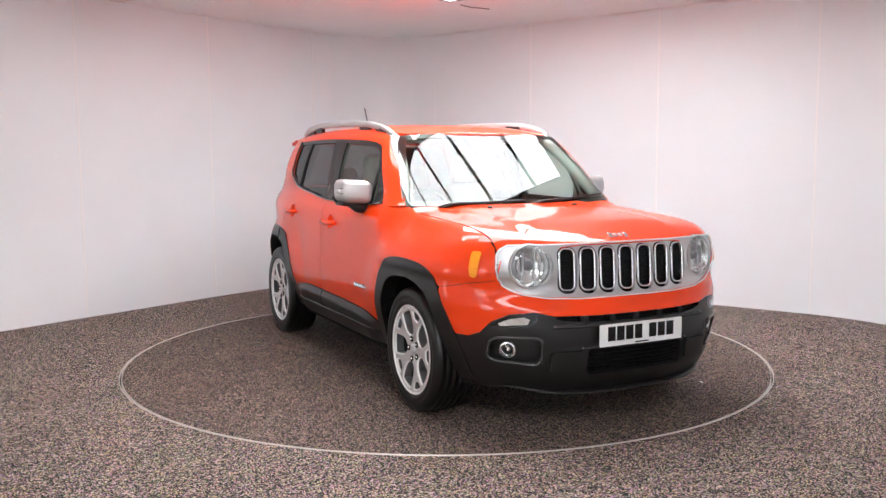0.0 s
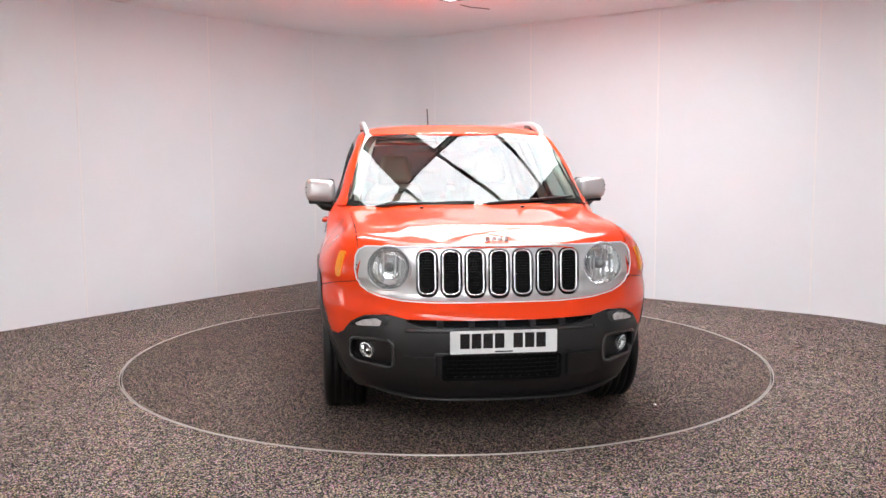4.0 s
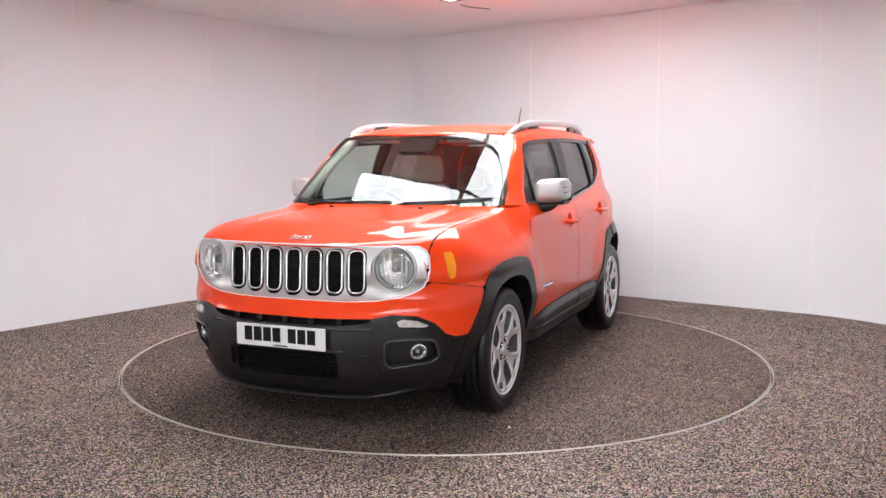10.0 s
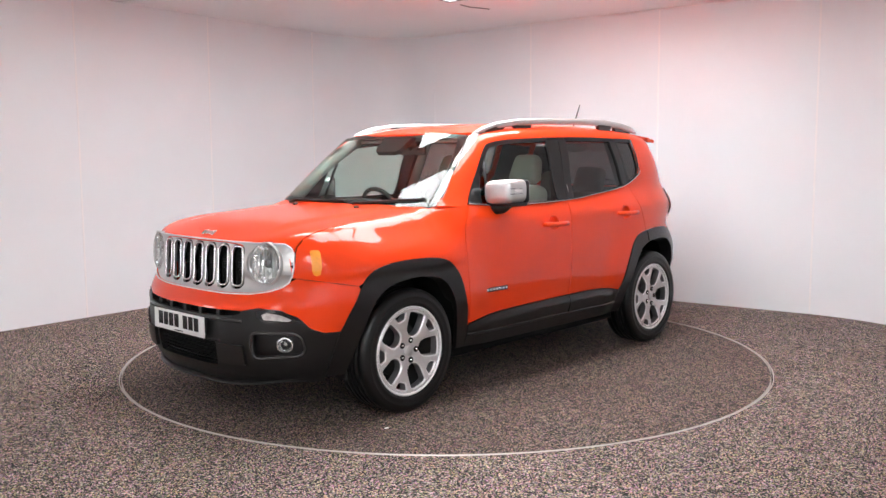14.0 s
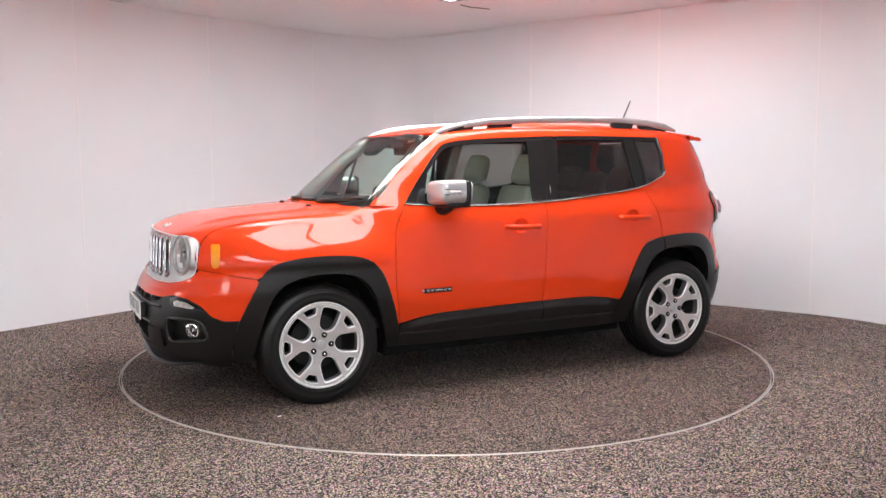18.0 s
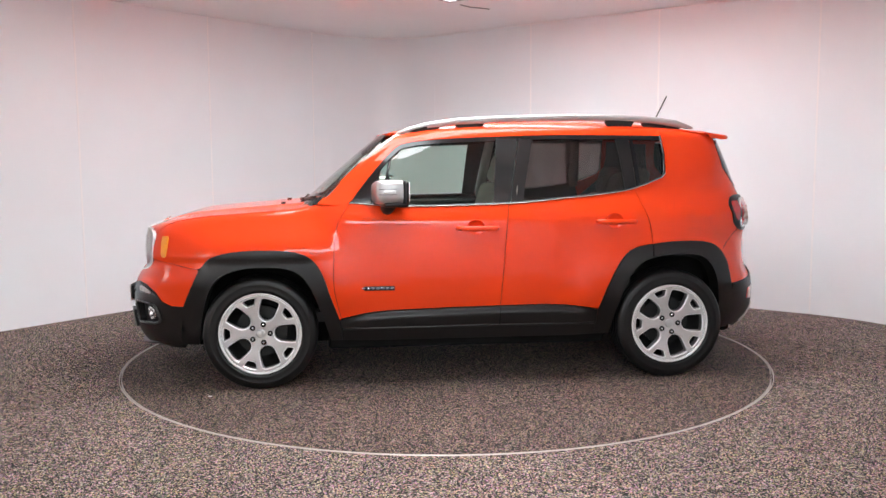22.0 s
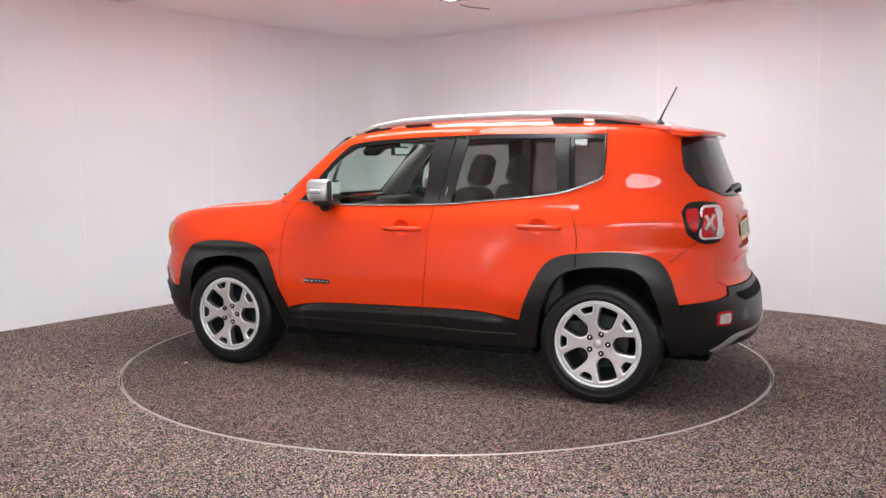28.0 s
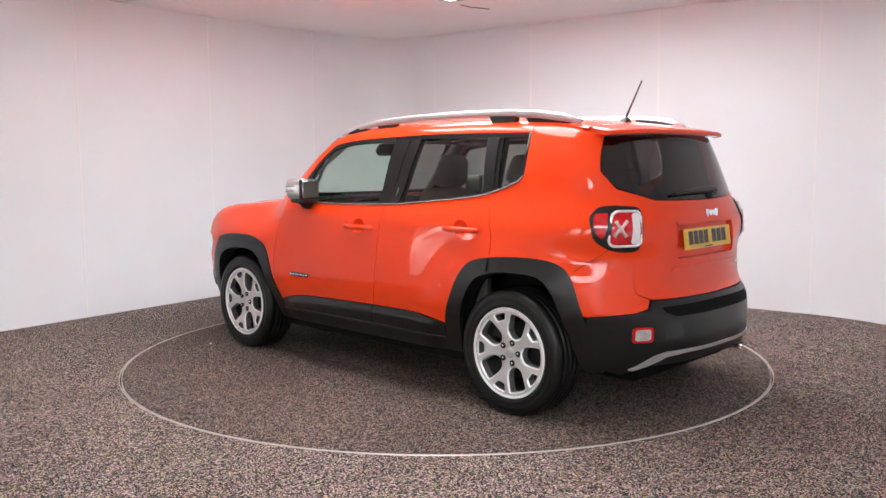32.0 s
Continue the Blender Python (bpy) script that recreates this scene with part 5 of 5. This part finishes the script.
plate_on(Matrix(((0, 0, 1, 2.187), (1, 0, 0, 0.0), (0, 1, 0, 0.524), (0, 0, 0, 1))), M_PLATE_F, "front_plate", "white front number plate with black bars")
bm = bmesh.new()
box(bm, 2.168, 0, 0.524, 0.036, 0.46, 0.09, bevel=0.006)
part("plate_plinth", bm, M_BLACK, car)
plate_on(Matrix(((0, 0, -1, -1.985), (-1, 0, 0, 0.0), (0, 1, 0, 0.962), (0, 0, 0, 1))) @ Matrix.Rotation(radians(-8), 4, "X"), M_PLATE_R, "rear_plate", "yellow rear number plate with black bars")

# bonnet badge: plain chrome strokes
for k, (w, h) in enumerate(((0.020, 0.038), (0.024, 0.026), (0.024, 0.026), (0.024, 0.034))):
    y = 0.048 - 0.031 * k
    bm = bmesh.new()
    x = 1.985
    m = Matrix.Translation((x, y, hood_at(x, y) + 0.010)) @ Matrix.Rotation(radians(38), 4, "Y")
    box(bm, 0, 0, 0, h, w, 0.008, bevel=0.003, m=m)
    part("bonnet_badge", bm, M_CHROME, car)

# ---- rear end ----
def tail_yz(y, z):
    return tail_at(tail_y(y, z), z)


def on_lamp(p, q):
    """A spot of the tail lamp: p across from its inner edge, q up from its foot, in metres."""
    z = 0.953 + q
    a, b = tail_y(0.570 - 0.20 * max(0.0, z - 1.0), z), tail_side(-1.806, z)
    return (a + (b - a) * p / 0.145, z)


for s in (1, -1):
    lamp = new("tail_lamp")
    lamp.parent = car
    tagged(lamp, "tail lamp in a black surround with a silver frame")
    outer = [(tail_y(y, z), z) for y, z in ((0.555, 1.146), (0.62, 1.150))] + [(tail_side(x, z), z) for x, z in ((-1.80, 1.152), (-1.75, 1.146), (-1.724, 1.122), (-1.718, 1.075), (-1.742, 0.99), (-1.785, 0.942), (-1.82, 0.924))] + [(tail_y(y, z), z) for y, z in ((0.625, 0.918), (0.588, 0.922), (0.567, 0.945), (0.558, 1.02), (0.534, 1.125))]
    outer = bent(outer + outer[:1], 4)[:-1]
    part("surround", skin(outer, tail_at, (2.0, 0.02), lift=0.008, rim=0.03, gap=0, mirror=s < 0), M_BLACK, lamp, "black lamp surround")
    fr = [on_lamp(*p) for p in rounded(0.0, 0.0, 0.145, 0.168, 0.024)]
    part("red_lens", skin(fr, tail_at, (2.0, 0.03), lift=0.011, rim=0.004, gap=0, mirror=s < 0), M_REDLENS, lamp)
    bm = bmesh.new()
    pts = [Vector((p.x, p.y * s, p.z)) for p in line(fr, tail_at, 0.012)]
    tube(bm, pts + [pts[0]], 0.0075, 8)
    part("frame", bm, M_ALLOY, lamp, "silver frame round the tail lamp")
    rv = [on_lamp(*p) for p in rounded(0.008, 0.010, 0.046, 0.158, 0.012)]
    part("reversing_lens", skin(rv, tail_at, (2.0, 0.03), lift=0.0135, rim=0.003, gap=0, mirror=s < 0), M_WHITELENS, lamp, "white reversing lamp strip")
    for a in (45, -45):
        bm = bmesh.new()
        d = radians(a)
        pts = []
        for k in (-1, -0.5, 0, 0.5, 1):
            q = line([on_lamp(0.094 + 0.036 * k * math.cos(d), 0.084 + 0.050 * k * math.sin(d))], tail_at, 0.014)[0]
            pts.append((q.x, q.y * s, q.z))
        tube(bm, pts, [0.011, 0.008, 0.013, 0.008, 0.011], 8)
        part("cross_stroke", bm, M_CROSS, lamp, "pale cross moulded in the lens")
    rl = [(tail_side(x, z), z) for x, z in ((-1.786, 1.112), (-1.738, 1.110), (-1.733, 1.09), (-1.742, 1.05), (-1.758, 1.012), (-1.775, 0.992), (-1.787, 0.992))]
    part("side_lens", skin(rl, tail_at, (2.0, 0.02), lift=0.011, rim=0.004, gap=0, mirror=s < 0), M_REDLENS, lamp, "red side lens of the tail lamp")
    fg = rounded(0.530, 0.452, 0.622, 0.533, 0.018)
    fg = [(tail_y(y, z), z) for y, z in fg]
    rf = part("rear_fog_lamp", skin(fg, tail_at, (2.0, 0.02), lift=0.009, rim=0.008, gap=0, mirror=s < 0), M_REDLENS, car, "small rear fog lamp with a red edge")
    fg2 = rounded(0.543, 0.464, 0.609, 0.521, 0.012)
    part("fog_lens", skin([(tail_y(y, z), z) for y, z in fg2], tail_at, (2.0, 0.02), lift=0.012, rim=0.003, gap=0, mirror=s < 0), M_CLEARLENS, rf)

part("plate_recess", skin(shrink(PLATE_WELL, -0.012), lambda y, z: (tail_yz(y, z)[0] + 0.032, y, z), (0.04, 0.03), rim=0.004, gap=0), M_RED, car)
bm = bmesh.new()
box(bm, -1.966, 0, 0.962, 0.03, 0.40, 0.07, bevel=0.004)
part("plate_plinth", bm, M_BLACK, car)
part("recess_lip", skin(mirrored([(0, 1.045), (0.30, 1.04), (0.31, 1.06), (0, 1.068)]), tail_yz, (0.05, 0.02), lift=0.008, rim=0.008, gap=0), M_RED, car, "orange-red lip over the rear plate")
part("gate_fold", skin(mirrored([(0, 0.800), (0.36, 0.800), (0.33, 0.825), (0, 0.830)]), tail_yz, (0.05, 0.02), lift=0.006, rim=0.006, gap=0), M_RED, car)
for k, (w, h) in enumerate(((0.022, 0.046), (0.027, 0.033), (0.027, 0.033), (0.027, 0.042))):
    bm = bmesh.new()
    y = -0.022 - 0.035 * k
    p = tail_yz(y, 1.092)
    box(bm, p[0] - 0.006, y, 1.092, 0.008, w, h, bevel=0.003)
    part("tailgate_badge", bm, M_CHROME, car)
for k in range(5):
    bm = bmesh.new()
    y = -0.40 - 0.022 * k
    p = tail_yz(y, 0.79)
    box(bm, p[0] - 0.004, y, 0.79, 0.006, 0.014, 0.016, m=None)
    part("tailgate_badge", bm, M_SILVER, car)
bm = bmesh.new()
wp = bent([(0.275, 1.200), (0.18, 1.206), (0.05, 1.212), (-0.08, 1.217), (-0.16, 1.216), (-0.195, 1.208)], 3)
tube(bm, [tuple(Vector(tail_yz(y, z)) + Vector((-0.016, 0, 0.004))) for y, z in wp], [0.008 + 0.012 * ease(k / 11) for k in range(len(wp))], 8)
box(bm, tail_yz(-0.15, 1.19)[0] - 0.012, -0.15, 1.195, 0.03, 0.07, 0.032, bevel=0.008)
part("rear_wiper", bm, M_BLACK, car, "black rear wiper")
# shade of the bumper's recess, drawn as a deep black sheet on it
ledge = mirrored([(0, 0.575), (0.40, 0.575), (0.46, 0.60), (0.47, 0.625), (0, 0.63)])
part("recess_shade", skin(ledge, tail_yz, (0.05, 0.02), lift=0.0075, rim=0.004, gap=0), M_DARK, car)
for s in (1, -1):
    blk = [(s * y, z) for y, z in rounded(0.36, 0.46, 0.46, 0.54, 0.02)]
    part("bumper_block", skin(blk if s > 0 else blk[::-1], tail_yz, (0.04, 0.03), lift=0.007, rim=0.003, gap=0), M_SATIN, car)
sk = [(0, 0.388), (0.33, 0.385), (0.45, 0.372), (0.57, 0.300), (0.59, 0.306), (0.515, 0.380), (0.46, 0.398), (0.34, 0.402), (0, 0.404)]
part("skid_trim", skin(mirrored(sk), tail_yz, (0.04, 0.02), lift=0.014, rim=0.012, gap=0), M_SILVER, car, "silver skid trim under the rear bumper")
bm = bmesh.new()
tube(bm, [(-1.70, -0.45, 0.29), (-1.98, -0.45, 0.285)], 0.030, 14, cap=False)
tube(bm, [(-1.70, -0.45, 0.29), (-1.975, -0.45, 0.285)], 0.026, 14)
part("exhaust_pipe", bm, M_CHROME, car, "exhaust tailpipe")

# ---- underside and wheel wells ----
bm = bmesh.new()
box(bm, 0.0, 0, 0.29, 1.75, 1.56, 0.14, bevel=0.02)
box(bm, 0.02, 0, 0.29, 3.75, 1.0, 0.16, bevel=0.03)
box(bm, 1.80, 0, 0.32, 0.22, 1.16, 0.14, bevel=0.04)
box(bm, -1.74, 0, 0.35, 0.20, 1.00, 0.10, bevel=0.04)
part("underside", bm, M_DARK, car, "dark underside of the car")
for xs, pts in ((1, ARCH_FI), (-1, ARCH_RI)):
    for s in (1, -1):
        bm = bmesh.new()
        rows = []
        for x, z in pts:
            rows.append([bm.verts.new((x, s * y, z + 0.006)) for y in (side_y(x, z) - 0.02, 0.72, 0.60)])
        for r0, r1 in zip(rows, rows[1:]):
            for k in range(2):
                bm.faces.new((r0[k], r0[k + 1], r1[k + 1], r1[k]))
        bm.faces.new([r[2] for r in rows])
        bmesh.ops.recalc_face_normals(bm, faces=bm.faces[:])
        part("wheel_well", bm, M_DARK, car, "dark wheel well liner")
for s in (1, -1):
    bm = bmesh.new()
    box(bm, 1.64, s * 0.70, 0.250, 0.012, 0.10, 0.05, bevel=0.004)
    part("mud_flap", bm, M_BLACK, car)

# ---- cabin ----
bm = bmesh.new()
box(bm, -0.35, 0, 0.42, 2.7, 1.5, 0.06)
box(bm, -1.42, 0, 0.75, 0.66, 1.18, 0.5)
part("cabin_floor", bm, M_TRIM, car)
bm = bmesh.new()
box(bm, 0.76, 0, 0.98, 0.52, 1.44, 0.22, bevel=0.05, seg=3)
box(bm, 0.60, -0.36, 1.08, 0.22, 0.36, 0.09, bevel=0.035, seg=3)
box(bm, 0.45, 0, 0.85, 0.16, 0.34, 0.42, bevel=0.03)
for v in bm.verts:
    v.co.z -= 0.10 * max(0, v.co.x - 0.62)
dash = part("dashboard", bm, M_TRIM, car, "dark dashboard")
bm = bmesh.new()
box(bm, 0.485, 0.32, 1.03, 0.02, 0.55, 0.05, bevel=0.008)
part("dash_strip", bm, M_WOOD, dash, "tan dashboard strip")
for s in (1, -1):
    bm = bmesh.new()
    box(bm, -0.18, s * 0.755, 0.78, 1.75, 0.05, 0.60, bevel=0.015)
    part("door_lining", bm, M_TRIM, car)
    for x, z0, z1, x2 in ((-0.30, 1.10, 1.54, -0.36), (-1.06, 1.18, 1.54, -1.04)):
        bm = bmesh.new()
        tube(bm, [(x, s * (side_y(x, z0) - 0.05), z0), (x2, s * (side_y(x2, z1) - 0.055), z1)], 0.035, 8)
        part("inner_pillar", bm, M_LINING if x > -0.5 else M_TRIM, car)
    bm = bmesh.new()
    tube(bm, [(0.88, s * 0.70, 1.13), (0.62, s * 0.625, 1.38), (0.40, s * 0.57, 1.53)], 0.042, 8)
    part("inner_pillar", bm, M_LINING, car)
    bm = bmesh.new()
    pts = [(-1.30, 1.545), (-1.62, 1.53), (-1.66, 1.30), (-1.72, 1.10), (-1.10, 1.10), (-1.29, 1.26), (-1.31, 1.40)]
    skin(pts, flank, (0.05, 0.05), lift=-0.04, rim=0.01, gap=0, mirror=s < 0, bm=bm)
    part("inner_quarter", bm, M_TRIM, car)
lining = [(0.47, 0), (0.43, 0.45), (0.36, 0.55), (-1.2, 0.55), (-1.62, 0.48), (-1.64, 0)]
lining = lining + [(a, -b) for a, b in lining[-2:0:-1]]
part("headlining", skin(lining, lambda x, y: (x, y, roof_at(x, y)), (0.08, 0.06), lift=-0.035, rim=0.006, gap=0), M_LINING, car, "pale headlining")


def seat(x, y, leather, tall=1.0, wide=0.50):
    st = new("seat")
    st.parent = car
    tagged(st, "cream leather seat" if leather is M_BEIGE else "rear seat in dark brown leather, darkened as behind tinted glass")
    bm = bmesh.new()
    box(bm, x + 0.22, y, 0.63, 0.50, wide, 0.16, bevel=0.05, seg=3)
    part("cushion", bm, leather, st)
    tilt = Matrix.Translation((x, y, 0.66)) @ Matrix.Rotation(radians(-17), 4, "Y")
    bm = bmesh.new()
    box(bm, -0.03, 0, 0.28 * tall, 0.14, wide, 0.60 * tall, bevel=0.05, seg=3, m=tilt)
    for v in bm.verts:
        v.co.y = y + (v.co.y - y) * (1 - 0.28 * ease((v.co.z - 0.95) / 0.3))
    for f in bm.faces:
        f.smooth = True
    part("backrest", bm, leather, st)
    bm = bmesh.new()
    box(bm, -0.03, 0, 0.70 * tall, 0.11, 0.26, 0.21, bevel=0.05, seg=4, m=tilt)
    for v in bm.verts:
        v.co.y = y + (v.co.y - y) * (1 - 0.25 * ease((v.co.z - 1.25) / 0.2))
    for f in bm.faces:
        f.smooth = True
    rest = part("headrest", bm, leather, st)
    bm = bmesh.new()
    for dy in (-0.05, 0.05):
        tube(bm, [tilt @ Vector((-0.03, dy, 0.56 * tall)), tilt @ Vector((-0.03, dy, 0.66 * tall))], 0.006, 6)
    part("headrest_posts", bm, M_CHROME, rest)


for y in (0.36, -0.36):
    seat(-0.15, y, M_BEIGE)
# rear leather darkened in its colour, for the dimness behind tinted glass
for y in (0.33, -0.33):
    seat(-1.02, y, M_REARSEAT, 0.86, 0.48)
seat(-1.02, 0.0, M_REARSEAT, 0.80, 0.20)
wheel_s = new("steering_wheel")
wheel_s.parent = car
tagged(wheel_s, "dark leather steering wheel")
m = Matrix.Translation((0.36, -0.36, 1.02)) @ Matrix.Rotation(radians(-65), 4, "Y")
bm = bmesh.new()
lathe(bm, [(0.185 + 0.016 * math.cos(2 * math.pi * k / 8), 0.016 * math.sin(2 * math.pi * k / 8)) for k in range(8)], m, 36, closed=True)
part("rim", bm, M_TRIM, wheel_s)
bm = bmesh.new()
box(bm, 0, 0, 0.01, 0.14, 0.15, 0.05, bevel=0.02, m=m)
box(bm, 0, 0, 0, 0.05, 0.34, 0.025, bevel=0.006, m=m)
box(bm, -0.09, 0, 0, 0.16, 0.045, 0.025, bevel=0.006, m=m)
tube(bm, [m @ Vector((0, 0, -0.02)), m @ Vector((0, 0, -0.22))], 0.035, 8)
part("hub", bm, M_TRIM, wheel_s)
bm = bmesh.new()
box(bm, 0.40, 0.0, 1.455, 0.03, 0.24, 0.065, bevel=0.012)
box(bm, 0.46, 0.0, 1.50, 0.10, 0.10, 0.06, bevel=0.015)
tube(bm, [(0.42, 0, 1.46), (0.50, 0, 1.545)], 0.012, 6)
inside_mirror = part("rear_view_mirror", bm, M_TRIM, car, "dark interior rear-view mirror")
bm = bmesh.new()
box(bm, 0.383, 0.0, 1.455, 0.006, 0.21, 0.046, bevel=0.002)
part("mirror_glass", bm, M_CHROME, inside_mirror, "mirror glass")
for y in (0.33, -0.33):
    bm = bmesh.new()
    box(bm, 0.34, y, 1.515, 0.16, 0.38, 0.018, bevel=0.006)
    part("sun_visor", bm, M_LINING, car)


# ---- wheels ----
def tyre_profile():
    side = [(0.235, 0.098), (0.248, 0.107), (0.262, 0.1135), (0.266, 0.1150), (0.272, 0.1150), (0.276, 0.1140), (0.296, 0.1150), (0.300, 0.1160), (0.304, 0.1160), (0.308, 0.1145), (0.322, 0.1125), (0.333, 0.107), (0.341, 0.098), (0.3455, 0.086)]
    tread = []
    for c in (0.058, 0.020, -0.020, -0.058):
        tread += [(0.347, c + 0.006), (0.340, c + 0.0045), (0.340, c - 0.0045), (0.347, c - 0.006)]
    return [(r, -h) for r, h in side] + tread[::-1] + side[::-1]


def wheel(x, y, side):
    """side 1: outer face towards +y."""
    w = new("wheel")
    w.parent = car
    w.location = (x, y, 0.345)
    turn = Matrix.Rotation(radians(-90 * side), 4, "X")
    bm = bmesh.new()
    lathe(bm, tyre_profile(), turn, 72, closed=True)
    part("tyre", bm, M_RUBBER, w, "black road tyre")
    bm = bmesh.new()
    lathe(bm, [(0.236, 0.104), (0.236, 0.09), (0.222, 0.05), (0.217, -0.10), (0.15, -0.10)], turn, 64)
    part("rim", bm, M_BARREL, w, "dark wheel barrel")
    bm = bmesh.new()
    lathe(bm, [(0.236, 0.100), (0.240, 0.108), (0.246, 0.112), (0.2505, 0.109), (0.251, 0.100)], turn, 72)
    part("rim_lip", bm, M_ALLOY, w, "bright machined rim lip")
    bm = bmesh.new()
    # half a fifth of the face, from the middle of a spoke (with its notch at the rim) to the middle of a window
    halfs = [(0.012, 0), (0.181, 0), (0.1825, 6.0), (0.188, 7.8), (0.2155, 10.2), (0.2195, 8.6), (0.2205, 0), (0.240, 0), (0.240, 9), (0.240, 18), (0.240, 27), (0.240, 36), (0.2165, 36), (0.2168, 28.1), (0.2165, 24.2), (0.2125, 21.6), (0.197, 20.2), (0.158, 17.2), (0.128, 14.6), (0.108, 15.6), (0.094, 20.5), (0.085, 28), (0.082, 36), (0.012, 36)]
    for k in range(10):
        pl = [(r * math.cos(radians(a if k % 2 == 0 else 72 - a) + radians(72 * (k // 2))), r * math.sin(radians(a if k % 2 == 0 else 72 - a) + radians(72 * (k // 2)))) for r, a in halfs]
        piece = plate(pl, 0.040, 0.092, 0.0)
        me = bpy.data.meshes.new("tmp")
        piece.to_mesh(me)
        piece.free()
        bm.from_mesh(me)
        bpy.data.meshes.remove(me)
    bmesh.ops.remove_doubles(bm, verts=bm.verts[:], dist=0.0004)
    inside = [f for f in bm.faces if abs(f.normal.z) < 0.5 and all(len(e.link_faces) > 2 for e in f.edges if abs(e.verts[0].co.z - e.verts[1].co.z) > 0.01)]
    bmesh.ops.delete(bm, geom=inside, context="FACES")
    # a bright chamfer round every opening
    top = [e for e in bm.edges if e.verts[0].co.z > 0.09 and e.verts[1].co.z > 0.09 and any(abs(f.normal.z) < 0.5 for f in e.link_faces)]
    bmesh.ops.bevel(bm, geom=top, offset=0.0075, segments=1, affect="EDGES", profile=0.5)
    bm.normal_update()
    for f in bm.faces:
        f.material_index = 0 if f.normal.z > 0.95 else 1 if f.normal.z > 0.3 else 2
    for v in bm.verts:
        r = math.hypot(v.co.x, v.co.y)
        v.co.z += 0.014 * ease((r - 0.05) / 0.17) - (0.004 if r < 0.04 else 0)
    moved(bm, turn)
    part("spokes", bm, M_ALLOYFACE, w, "five-spoke silver alloy face with bright window edges", (M_ALLOY, M_ALLOYDARK))
    bm = bmesh.new()
    lathe(bm, [(0, 0.104), (0.020, 0.103), (0.027, 0.100), (0.029, 0.092), (0.029, 0.08)], turn, 24)
    part("hub_cap", bm, M_SILVER, w, "small silver hub cap")
    for k in range(5):
        a = radians(72 * k + 36)
        bm = bmesh.new()
        at = turn @ Matrix.Translation((0.058 * math.cos(a), 0.058 * math.sin(a), 0))
        lathe(bm, [(0, 0.102), (0.004, 0.102), (0.0075, 0.099), (0.0075, 0.085)], at, 6)
        nut = part("wheel_nut", bm, M_CHROME, w)
        bm = bmesh.new()
        lathe(bm, [(0.0165, 0.085), (0.0165, 0.0965), (0.0140, 0.0975), (0.0070, 0.0955)], at, 16)
        part("nut_recess", bm, M_GLOSSBLACK, nut)
    bm = bmesh.new()
    lathe(bm, [(0.03, 0.0), (0.155, 0.0), (0.155, -0.02), (0.03, -0.02)], turn, 32, closed=True, smooth=False)
    part("brake_disc", bm, M_BARREL, w, "dark steel brake disc")
    return w


for x in (1.285, -1.285):
    for s in (1, -1):
        wheel(x, s * 0.762, s)


# ---- what moves ----
def motions():
    rows, spin = [], []
    for k in range(0, 33):
        a = -63.196 - 5.0271 * k
        c, s = math.cos(radians(a)), math.sin(radians(a))
        rows.append((float(k), pose(-0.0544 * c - 0.0296 * s, -0.0544 * s + 0.0296 * c, 0.0, 0, 0, a)))
        spin.append((float(k), pose(0, 0, 0, 0, 0, a)))
    walk(car, rows)
    walk(turntable, spin)


motions()
